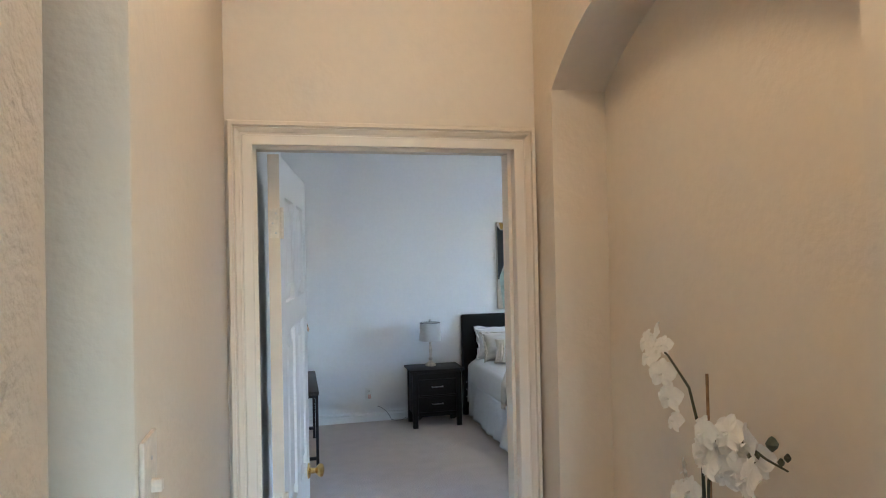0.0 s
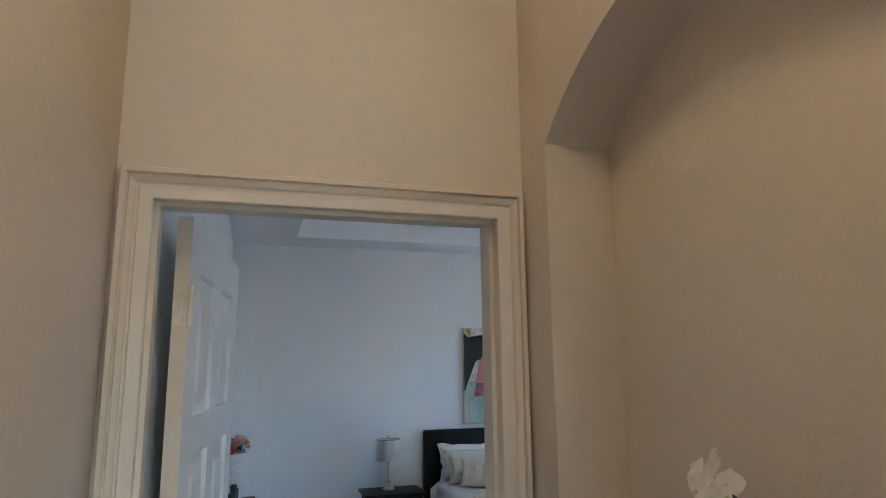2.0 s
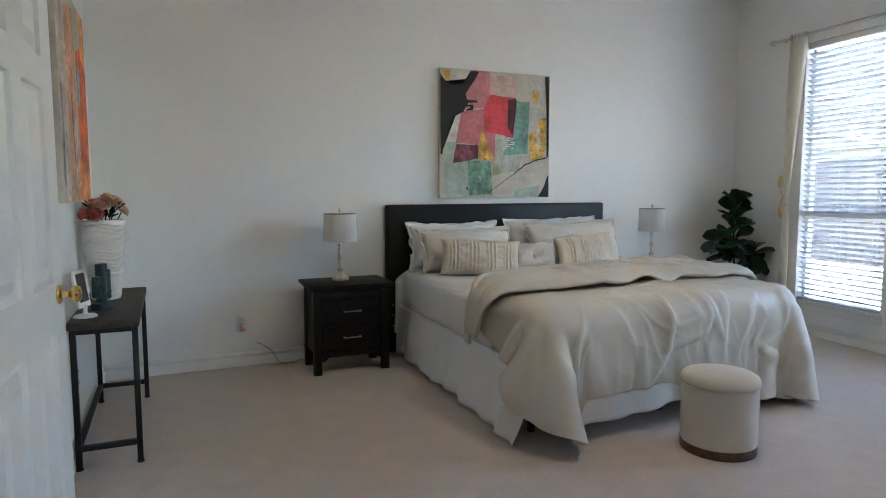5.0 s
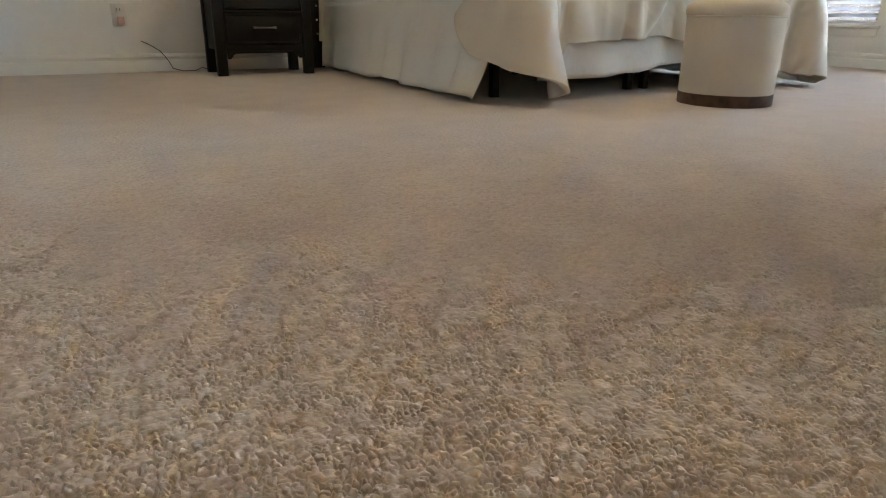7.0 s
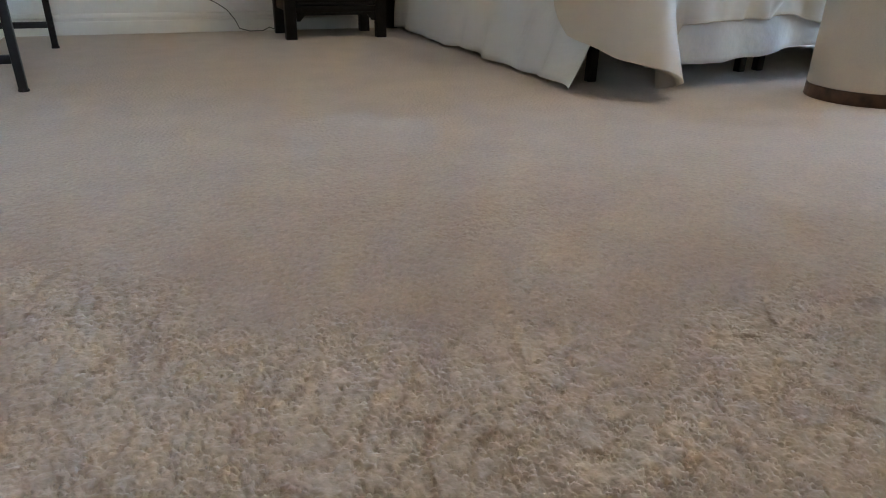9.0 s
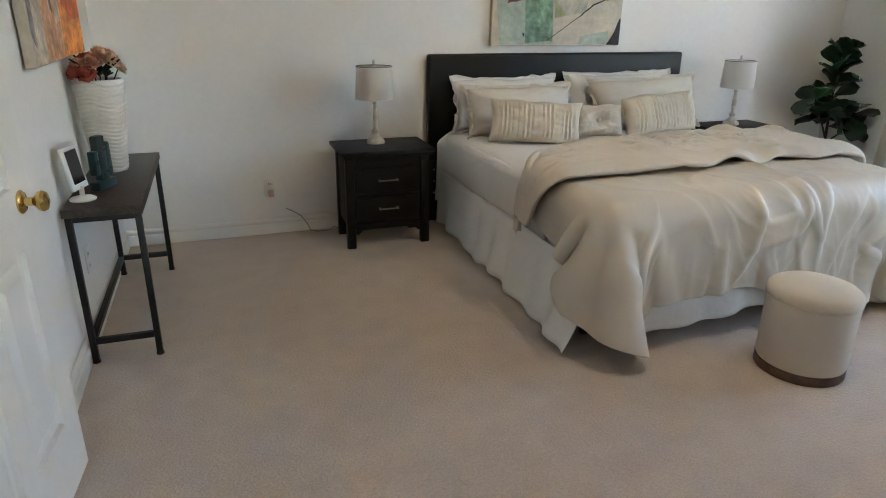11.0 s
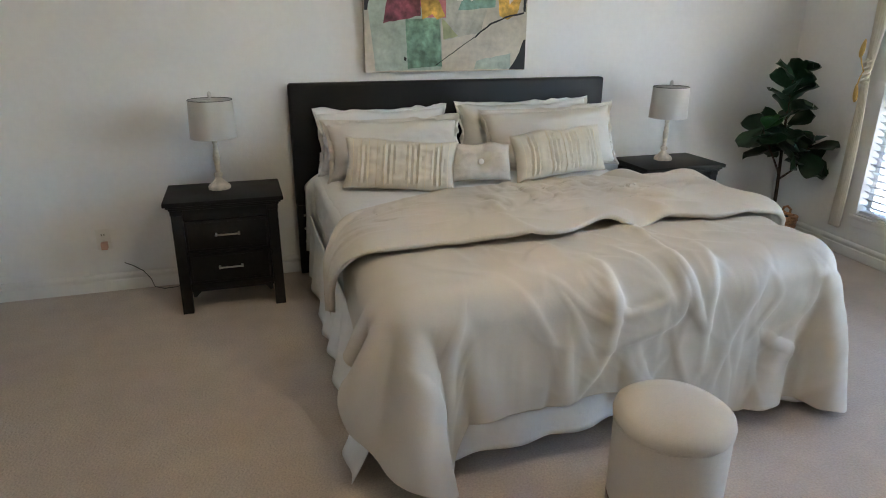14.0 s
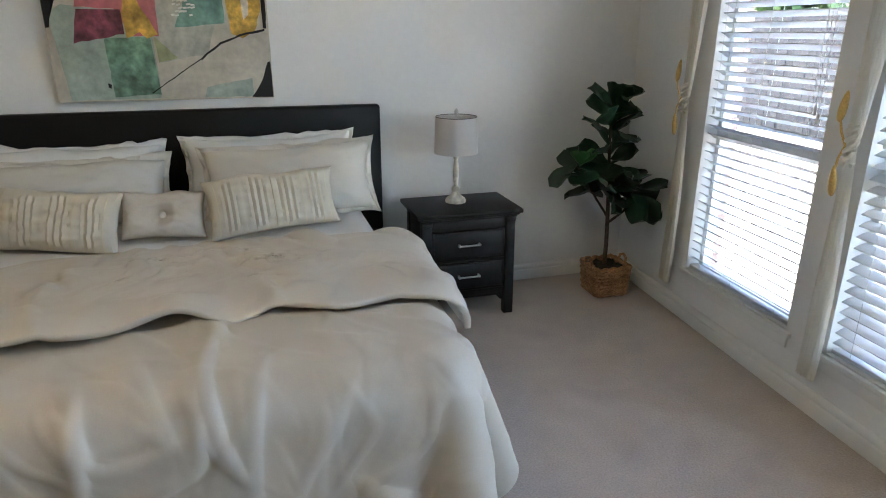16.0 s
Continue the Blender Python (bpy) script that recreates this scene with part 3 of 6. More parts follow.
def curtain(u, spread, sway, seed, ztie):
    """A sheer panel gathered by a twisted tie; u is its place along the window wall."""
    root = thing("curtain", WIN @ Matrix.Translation((u, -0.075, 0)), "sheer cream curtain panel gathered with a gold tie", "curtain", "bedroom curtains")
    ztop, zbot = 2.5, 0.185
    rows = []
    N, M = 72, 90
    for j in range(N):
        z = ztop + (zbot - ztop) * j / (N - 1)
        k = (z - ztie) / (ztop - ztie) if z > ztie else (ztie - z) / (ztie - zbot)
        width = (0.045 + (spread - 0.045) * min(k, 1) ** 0.75) if z > ztie else (0.04 + 0.045 * min(1, k * 1.6) ** 0.7)
        off = sway * min(k, 1) ** 0.9 if z > ztie else 0.012 * math.sin(k * 3)
        row = []
        for i in range(M):
            s = i / (M - 1) - 0.5
            ph = 2 * math.pi * 5.5 * s + seed
            d = (0.02 if z > ztie else 0.012) * (0.35 + 0.65 * min(1, k * 2)) * math.sin(ph + 0.4 * math.sin(z * 2 + seed)) + 0.006 * n3(s * 9, z * 2, seed)
            row.append((off + s * width + 0.004 * n3(s * 5, z * 3, seed + 7), d, z))
        rows.append(row)
    part("panel", sheet_mesh(rows), SHEER, root, flat=True)
    bm = bmesh.new()
    for s in (0, math.pi):
        tube([((0.017 + 0.004 * math.sin(i)) * math.cos(i * 0.9 + s), -0.01 + 0.02 * math.sin(i * 0.9 + s), ztie - 0.07 + i * 0.01) for i in range(15)], 0.009, 8, bm)
    part("tie_rope", bm, SHEER, root, "twisted cream cloth tie")
    for z, dx, rz in ((ztie + 0.13, -0.035, 8), (ztie - 0.13, -0.018, -6)):
        bm = bmesh.new()
        bmesh.ops.create_uvsphere(bm, u_segments=12, v_segments=8, radius=1)
        for v in bm.verts:
            v.co = Vector((v.co.x * 0.017 * (1 - 0.35 * v.co.z), v.co.y * 0.01, v.co.z * 0.056))
        part("tie_leaf", bm, GOLD, root, "gold leaf-shaped tie ornament", at=Matrix.Translation((dx, -0.035, z)) @ Matrix.Rotation(radians(rz), 4, "Y"))
        part("tie_loop", tube([(dx, -0.035, z - math.copysign(0.05, z - ztie)), (dx * 0.5, -0.04, z - math.copysign(0.085, z - ztie)), (0.0, -0.03, ztie)], 0.004, 6), GOLD, root)
    for i in range(4):
        x = sway + (i - 1.5) / 4 * spread
        part("grommet", lathe([(0.019, -0.003), (0.026, -0.002), (0.026, 0.002), (0.019, 0.003)], 16), NICKEL, root, at=Matrix.Translation((x, 0, ztop - 0.025)) @ Matrix.Rotation(radians(90), 4, "Y"))
    return root


curtain(0.685, 0.18, 0.06, 0.3, 1.16)
curtain(1.735, 0.18, 0.06, 1.7, 1.1)
curtain(2.7, 0.18, 0.06, 2.9, 1.12)
rod = thing("curtain_rod", WIN @ Matrix.Translation((0, -0.075, 2.475)), "slim brushed metal curtain rod above the windows", "curtain rod")
part("rod", tube([(0.5, 0, 0), (3.75, 0, 0)], 0.011, 12), NICKEL, rod)
for x in (0.5, 3.75):
    part("finial", lathe([(0.005, 0), (0.016, 0.006), (0.024, 0.022), (0.018, 0.04), (0.004, 0.047)], 16), NICKEL, rod, at=Matrix.Translation((x, 0, 0)) @ Matrix.Rotation(radians(-90 if x < 1 else 90), 4, "Y"))
for x in (0.56, 1.63, 2.61, 3.68):
    part("bracket", tube([(x, 0.074, 0), (x, 0.0, -0.004)], 0.007, 8), NICKEL, rod)


# ---- nightstands and lamps ----
def nightstand(m, label):
    root = thing("nightstand", m, label, "nightstand", "nightstands beside the bed")
    w, d, h = 0.50, 0.36, 0.60
    part("top", boxes((-0.285, 0.285, -0.20, 0.19, h - 0.022, h), (-0.272, 0.272, -0.188, 0.185, h - 0.034, h - 0.022), (-0.262, 0.262, -0.178, 0.182, h - 0.046, h - 0.034), bevel=0.004), BLACK_WOOD, root)
    for x in (-0.245, 0.228):
        part("side_panel", boxes((x, x + 0.017, -0.13, 0.165, 0.13, h - 0.046), bevel=0.002), BLACK_WOOD, root)
    part("back_panel", boxes((-0.228, 0.228, 0.15, 0.165, 0.13, h - 0.046)), BLACK_WOOD, root)
    part("bottom_panel", boxes((-0.228, 0.228, -0.15, 0.15, 0.13, 0.145)), BLACK_WOOD, root)
    for z0, z1 in ((h - 0.105, h - 0.046), (0.125, 0.155), (0.315, 0.328)):
        part("face_rail", boxes((-0.205, 0.205, -0.157, -0.14, z0, z1), bevel=0.002), BLACK_WOOD, root)
    for x in (-1, 1):
        for y in (-0.145, 0.145):
            bm = bmesh.new()
            box(bm, x * 0.228 - 0.026, x * 0.228 + 0.026, y - 0.023, y + 0.023, 0, h - 0.046, bevel=0.003)
            for v in bm.verts:
                if v.co.z < 0.01:
                    v.co.x += x * 0.004
            part("leg", bm, BLACK_WOOD, root)
        part("corbel", boxes((x * 0.228 - 0.029, x * 0.228 + 0.029, -0.172, -0.16, h - 0.075, h - 0.046), bevel=0.005), BLACK_WOOD, root)
    prism_pts = [(-0.2, 0.125), (-0.2, 0.085), (-0.185, 0.085), (-0.16, 0.112), (0.16, 0.112), (0.185, 0.085), (0.2, 0.085), (0.2, 0.125)]
    part("apron", prism(bmesh.new(), prism_pts, "y", -0.156, -0.142), BLACK_WOOD, root)
    for z0, z1 in ((0.160, 0.312), (0.332, 0.49)):
        dr = part("drawer", boxes((-0.2, 0.2, -0.157, 0.14, z0, z1), (-0.2, -0.188, -0.161, -0.157, z0, z1), (0.188, 0.2, -0.161, -0.157, z0, z1), (-0.188, 0.188, -0.161, -0.157, z0, z0 + 0.012), (-0.188, 0.188, -0.161, -0.157, z1 - 0.012, z1), bevel=0.0015), BLACK_WOOD, root)
        zc = (z0 + z1) / 2 + 0.006
        part("handle", boxes((-0.058, 0.058, -0.186, -0.179, zc - 0.004, zc + 0.004), (-0.06, -0.05, -0.186, -0.157, zc - 0.006, zc + 0.006), (0.05, 0.06, -0.186, -0.157, zc - 0.006, zc + 0.006), bevel=0.0015), NICKEL, dr, "brushed nickel bar handle")
    return root


ns = nightstand(pose(1.43, 6.865, 0), "black wooden two-drawer nightstand with nickel handles")
copy_thing(ns, pose(4.125, 6.865, 0))


def table_lamp(m):
    root = thing("table_lamp", m, "cream distressed table lamp with white linen drum shade", "lamp", "bedside lamps")
    prof = [(0.055, 0), (0.056, 0.012), (0.05, 0.022), (0.036, 0.032), (0.022, 0.046), (0.017, 0.06), (0.021, 0.066), (0.023, 0.074), (0.02, 0.082), (0.012, 0.088), (0.011, 0.1), (0.016, 0.15), (0.0165, 0.17), (0.012, 0.215), (0.009, 0.232), (0.014, 0.238), (0.014, 0.25), (0.008, 0.256), (0.008, 0.3)]
    part("base", lathe(prof, 28), CREAM_TURNED, root)
    bm = bmesh.new()
    shade = [[(r * math.cos(a), r * math.sin(a), z) for a in (2 * math.pi * i / 48 for i in range(48))] for r, z in ((0.116, 0.268), (0.1155, 0.27), (0.108, 0.452), (0.1075, 0.455))]
    sheet_mesh(shade, bm, True)
    inner = [[(r * math.cos(a), r * math.sin(a), z) for a in (2 * math.pi * i / 48 for i in range(48))] for r, z in ((0.1065, 0.455), (0.107, 0.452), (0.1145, 0.27), (0.115, 0.268))]
    sheet_mesh(inner, bm, True)
    bmesh.ops.remove_doubles(bm, verts=bm.verts, dist=0.0012)
    part("shade", bm, LINEN, root, "white linen drum shade", flat=True)
    for z, r in ((0.455, 0.107), (0.268, 0.1155)):
        part("shade_ring", tube([(r * math.cos(a), r * math.sin(a), z) for a in (2 * math.pi * i / 40 for i in range(41))], 0.002, 6), GREY_PLASTIC if z > 0.4 else LINEN, root)
    for a in (0, 2.094, 4.189):
        part("spider_arm", tube([(0, 0, 0.452), (0.107 * math.cos(a), 0.107 * math.sin(a), 0.453)], 0.0018, 6), NICKEL, root)
    part("finial", lathe([(0.004, 0.45), (0.004, 0.464), (0.009, 0.47), (0.011, 0.48), (0.008, 0.49), (0.002, 0.496)], 14), NICKEL, root)
    part("bulb", lathe([(0.012, 0.3), (0.013, 0.32), (0.028, 0.355), (0.028, 0.375), (0.016, 0.395), (0.003, 0.4)], 16), WHITE_PLASTIC, root)
    return root


lamp = table_lamp(pose(1.41, 6.915, 0.60))
copy_thing(lamp, pose(4.112, 6.9, 0.60, 0, 0, 40))

# ---- bed ----
BX0, BX1, BY0, BY1, BTOP = 1.90, 3.60, 5.135, 7.085, 0.615
bed = thing("bed", pose(0, 0, 0), "king bed with black leather headboard and white skirt", "bed")
bm = boxes((1.808, 3.751, 7.088, 7.156, 0.42, 1.108), bevel=0.018, seg=4)
part("headboard", bm, LEATHER, bed, "black leather padded headboard")
for x in (1.812, 3.667):
    part("headboard_leg", boxes((x, x + 0.08, 7.1, 7.154, 0, 0.44), bevel=0.004), BLACK_WOOD, bed)
for x in (1.852, 3.707):
    for z in (0.2, 0.28, 0.36):
        part("bolt", lathe([(0.007, 0), (0.006, 0.004), (0.001, 0.005)], 10), NICKEL, bed, at=Matrix.Translation((x, 7.1, z)) @ Matrix.Rotation(radians(90), 4, "X"))
part("box_spring", boxes((BX0 + 0.03, BX1 - 0.03, BY0 + 0.05, 7.07, 0.17, 0.37), bevel=0.02), SKIRT, bed)
part("mattress", boxes((BX0, BX1, BY0, 7.072, 0.37, BTOP), bevel=0.05, seg=4), SHEET, bed)
part("frame_rail", boxes((BX0 + 0.05, BX1 - 0.05, BY0 + 0.08, BY0 + 0.12, 0.14, 0.17), (BX0 + 0.05, BX0 + 0.09, BY0 + 0.12, 7.07, 0.14, 0.17), (BX1 - 0.09, BX1 - 0.05, BY0 + 0.12, 7.07, 0.14, 0.17)), BLACK_METAL, bed)
for x in (1.98, 2.70, 2.80, 3.54):
    for y in (5.32, 6.2):
        part("bed_leg", boxes((x - 0.016, x + 0.016, y - 0.016, y + 0.016, 0, 0.145), bevel=0.003), BLACK_METAL, bed)


def skirt_side(name, a, b, out, hem, flare, seed):
    """A gathered skirt panel hanging from the box spring between two points."""
    L = math.dist(a, b)
    n = int(L / 0.012)
    rows = []
    for j in range(15):
        k = j / 14
        row = []
        for i in range(n + 1):
            s = i / n
            zb = hem(s)
            z = 0.375 + (zb - 0.375) * k
            fold = (0.014 * math.sin(s * L * 26 + 2 * n3(s * 4, seed, 0)) + 0.03 * n3(s * L * 5, seed, k)) * k + flare(s) * k * k
            row.append((a[0] + (b[0] - a[0]) * s + out[0] * (0.01 + fold), a[1] + (b[1] - a[1]) * s + out[1] * (0.01 + fold), z + 0.006 * n3(s * L * 9, seed + 3, 0) * k))
        rows.append(row)
    ob = part(name, sheet_mesh(rows), SKIRT, bed, flat=True)
    ob.modifiers.new("cloth_thickness", "SOLIDIFY").thickness = 0.002
    return ob


skirt_side("skirt_panel", (BX0 - 0.01, 7.06), (BX0 - 0.01, BY0 + 0.02), (-1, 0), lambda s: 0.012 + 0.014 * max(0, math.sin(s * 15)) ** 2, lambda s: 0.02 + 0.055 * s + 0.05 * max(0, s - 0.85) / 0.15, 1.0)
skirt_side("skirt_panel", (BX1 + 0.01, 7.06), (BX1 + 0.01, BY0 - 0.012), (1, 0), lambda s: 0.014 + 0.012 * max(0, math.sin(s * 8)) ** 2, lambda s: 0.03 + 0.02 * s, 2.0)
skirt_side("skirt_panel", (BX0 + 0.13, BY0 - 0.008), (BX1 + 0.01, BY0 - 0.008), (0, -1), lambda s: 0.02 + 0.06 * min(1, (1 - s) * 4) + 0.05 * max(0.0, math.sin(max(0, min(1, (s - 0.2) / 0.7)) * math.pi)) ** 1.3, lambda s: 0.012, 3.0)


# ---- draped cloth: a small solver that lets a sheet settle over the mattress ----
def settle(P, F, boxes_at, thick, steps, seed, wrinkle=0.03, bend=0.25, iters=9, pin=False):
    """P: start places (rows, columns, 3); F: the flat sheet's own places (rows, columns, 2); boxes_at: rounded boxes (lo, hi, radius)."""
    P = P.copy()
    fixed = P.reshape(-1, 3).copy()
    rng = np.random.RandomState(seed)
    n0, n1 = P.shape[:2]
    coarse = rng.randn(n0 // 7 + 3, n1 // 7 + 3)
    yi, xi = np.linspace(0, coarse.shape[0] - 1.001, n0), np.linspace(0, coarse.shape[1] - 1.001, n1)
    y0, x0 = yi.astype(int), xi.astype(int)
    fy, fx = (yi - y0)[:, None], (xi - x0)[None]
    fy, fx = fy * fy * (3 - 2 * fy), fx * fx * (3 - 2 * fx)
    bumps = (coarse[y0][:, x0] * (1 - fy) * (1 - fx) + coarse[y0 + 1][:, x0] * fy * (1 - fx) + coarse[y0][:, x0 + 1] * (1 - fy) * fx + coarse[y0 + 1][:, x0 + 1] * fy * fx)
    grow = 1 + wrinkle * (0.6 + 0.8 * bumps)
    links = []
    for dy, dx, k in ((0, 1, 1.0), (1, 0, 1.0), (1, 1, 0.35), (1, -1, 0.35), (0, 2, bend), (2, 0, bend)):
        for par in range(2 * max(dy, dx)):
            if par >= 2 and max(dy, dx) == 1:
                continue
            yy, xx = np.mgrid[0:n0 - dy, max(0, -dx):n1 - max(0, dx)]
            key = (xx // max(abs(dx), 1) if dx and not dy else yy // max(dy, 1)) % 2
            if max(dy, dx) == 2 and par > 1:
                continue
            sel = key == par % 2
            a = (yy[sel] * n1 + xx[sel])
            b = ((yy[sel] + dy) * n1 + xx[sel] + dx)
            rest = np.linalg.norm(F.reshape(-1, 2)[a] - F.reshape(-1, 2)[b], axis=1) * (grow.ravel()[a] + grow.ravel()[b]) * 0.5
            links.append((a, b, rest, k))
    P = P.reshape(-1, 3)
    Q = P.copy()
    held = np.arange(n1) if pin else np.arange(0)
    firm = held[np.abs(fixed[held, 0] - fixed[held, 0].mean()) < 0.83]
    for step in range(steps):
        V = (P - Q) * 0.95
        np.clip(V, -0.015, 0.015, out=V)
        Q = P.copy()
        P = P + V
        P[:, 2] -= 0.0011
        for it in range(iters):
            for a, b, rest, k in links:
                d = P[b] - P[a]
                L = np.sqrt((d * d).sum(1)) + 1e-9
                c = d * (0.5 * k * (L - rest) / L)[:, None]
                P[a] += c
                P[b] -= c
            for lo, hi, r in boxes_at:
                q = np.clip(P, np.array(lo) + r, np.array(hi) - r)
                d = P - q
                L = np.sqrt((d * d).sum(1))
                deep = L < 1e-6
                hit = (L < r + thick) & ~deep
                P[hit] = q[hit] + d[hit] / L[hit][:, None] * (r + thick)
                P[deep, 2] = hi[2] + thick
                touch = hit | deep
                Q[touch] += (P[touch] - Q[touch]) * 0.35
            low = P[:, 2] < 0.014
            P[low, 2] = 0.014
            Q[low] += (P[low] - Q[low]) * 0.6
            P[held, 1] = fixed[held, 1]
            P[firm, 0] = fixed[firm, 0]
    return P.reshape(n0, n1, 3)


def drape(P, F, solid, thick, steps, seed, grow, bend=0.05, shear=0.2, iters=8, drag=0.03, pin=None):
    """Lets a sheet settle under its weight over a rounded box. P: start places (rows, columns, 3); F: the flat sheet's own places; grow: extra cloth, row by column."""
    P = P.copy()
    pinned = P[pin].copy() if pin is not None else None
    n0, n1 = P.shape[:2]
    lo, hi, r = np.array(solid[0]), np.array(solid[1]), solid[2]
    links = []
    for dy, dx, k in ((0, 1, 1.0), (1, 0, 1.0), (1, 1, shear), (1, -1, shear), (0, 2, bend), (2, 0, bend), (0, 4, bend * 0.5), (4, 0, bend * 0.5)):
        step = max(dy, abs(dx))
        for c in range(2 * step):
            rows = [i for i in range(n0 - dy) if dy == 0 or (i % (2 * step)) == c]
            cols = [j for j in range(max(0, -dx), n1 - max(0, dx)) if dy != 0 or (j % (2 * step)) == c]
            if not rows or not cols:
                continue
            rs = slice(rows[0], rows[-1] + 1, 2 * step if dy else 1)
            cs = slice(cols[0], cols[-1] + 1, 1 if dy else 2 * step)
            rs2 = slice(rows[0] + dy, rows[-1] + dy + 1, 2 * step if dy else 1)
            cs2 = slice(cols[0] + dx, cols[-1] + dx + 1, 1 if dy else 2 * step)
            rest = np.linalg.norm(F[rs, cs] - F[rs2, cs2], axis=2) * (grow[rs, cs] + grow[rs2, cs2]) * 0.5
            links.append(((rs, cs), (rs2, cs2), rest, k))
    Q = P.copy()
    rng = np.random.RandomState(seed)
    for s in range(steps):
        V = np.clip((P - Q) * (1 - drag), -0.012, 0.012)
        Q = P.copy()
        P = P + V
        P[..., 2] -= 0.0003 + 0.0004 * max(0, 1 - s / 60)
        if s < steps * 0.4:
            P += rng.randn(n0, n1, 3) * 0.0006
        for it in range(iters):
            for a, b, rest, k in links:
                d = P[b] - P[a]
                L = np.sqrt(np.einsum("ijk,ijk->ij", d, d)) + 1e-9
                d *= (0.5 * k * (L - rest) / L)[..., None]
                P[a] += d
                P[b] -= d
            if it % 2:
                q = np.clip(P, lo + r, hi - r)
                d = P - q
                L = np.sqrt(np.einsum("ijk,ijk->ij", d, d))
                deep = L < 1e-6
                hit = (L < r + thick) & ~deep
                P[hit] = q[hit] + d[hit] / L[hit][:, None] * (r + thick)
                P[deep, 2] = hi[2] + thick
                hit |= deep
                Q[hit] += (P[hit] - Q[hit]) * 0.55
                low = P[..., 2] < 0.012
                P[low, 2] = 0.012
                Q[low] += (P[low] - Q[low]) * 0.6
                if pin is not None:
                    P[pin] = pinned
    return P


def field(n0, n1, c0, c1, seed):
    """Smooth random values over a grid, c0 by c1 cells."""
    g = np.random.RandomState(seed).randn(c0 + 2, c1 + 2)
    yi, xi = np.linspace(0, c0, n0), np.linspace(0, c1, n1)
    y0, x0 = yi.astype(int), xi.astype(int)
    fy, fx = (yi - y0)[:, None], (xi - x0)[None]
    fy, fx = fy * fy * (3 - 2 * fy), fx * fx * (3 - 2 * fx)
    return g[y0][:, x0] * (1 - fy) * (1 - fx) + g[y0 + 1][:, x0] * fy * (1 - fx) + g[y0][:, x0 + 1] * (1 - fy) * fx + g[y0 + 1][:, x0 + 1] * fy * fx


def finer(P):
    """Twice the grid, smoothed."""
    for axis in (0, 1):
        P = np.moveaxis(P, axis, 0)
        out = np.empty((2 * P.shape[0] - 1, *P.shape[1:]))
        out[::2], out[1::2] = P, (P[1:] + P[:-1]) / 2
        mid_ = out.copy()
        mid_[1:-1] = (out[:-2] + 2 * out[1:-1] + out[2:]) / 4
        P = np.moveaxis(mid_, 0, axis)
    return P


def creased(P, depth, families, seed, calm=(1.0, 1.0)):
    """Pulls soft folds along the surface: families of (angle, folds across, share of the cloth, height); calm scales them from one side to the other."""
    n0, n1 = P.shape[:2]
    du, dv = np.gradient(P, axis=1), np.gradient(P, axis=0)
    N = np.cross(du, dv)
    N /= np.linalg.norm(N, axis=2, keepdims=True) + 1e-9
    if N[n0 // 2, n1 // 2, 2] < 0:
        N = -N
    y, x = np.mgrid[0:n0, 0:n1] / float(n1)
    total = np.zeros((n0, n1))
    for k, (angle, count, share, height) in enumerate(families):
        s = seed + 10 * k
        w = 0.065 * field(n0, n1, 4, 4, s) + 0.02 * field(n0, n1, 10, 12, s + 1)
        ph = (x * math.cos(radians(angle)) + y * math.sin(radians(angle)) + w) * count
        saw = ph - np.floor(ph)
        bend = np.where(saw < 0.38, saw / 0.38, (1 - saw) / 0.62)
        ridge = 0.55 * (bend * bend * (3 - 2 * bend)) ** 1.5 + 0.5 * np.clip(1 - np.abs(saw - 0.38) / 0.13, 0, 1) ** 1.4
        mask = np.clip((field(n0, n1, 4, 5, s + 2) + share * 2 - 1.0) * 0.9, 0, 1)
        total += height * ridge * mask * (0.7 + 0.3 * field(n0, n1, 8, 8, s + 3))
    total += 0.35 * field(n0, n1, 5, 6, seed + 77) + 0.1 * field(n0, n1, 13, 16, seed + 78)
    fade = np.clip(np.minimum(np.minimum(y, y.max() - y), np.minimum(x, 1 - x) * 0.7) * 9, 0.12, 1) * (calm[0] + (calm[1] - calm[0]) * np.clip(x * 2.2 - 0.4, 0, 1))
    tight = np.clip((x - 0.74) * 6, 0, 1) * np.clip((y / y.max() - 0.45) * 5, 0, 1)
    return P + N * (total * fade * depth * (1 - 0.85 * tight))[..., None]


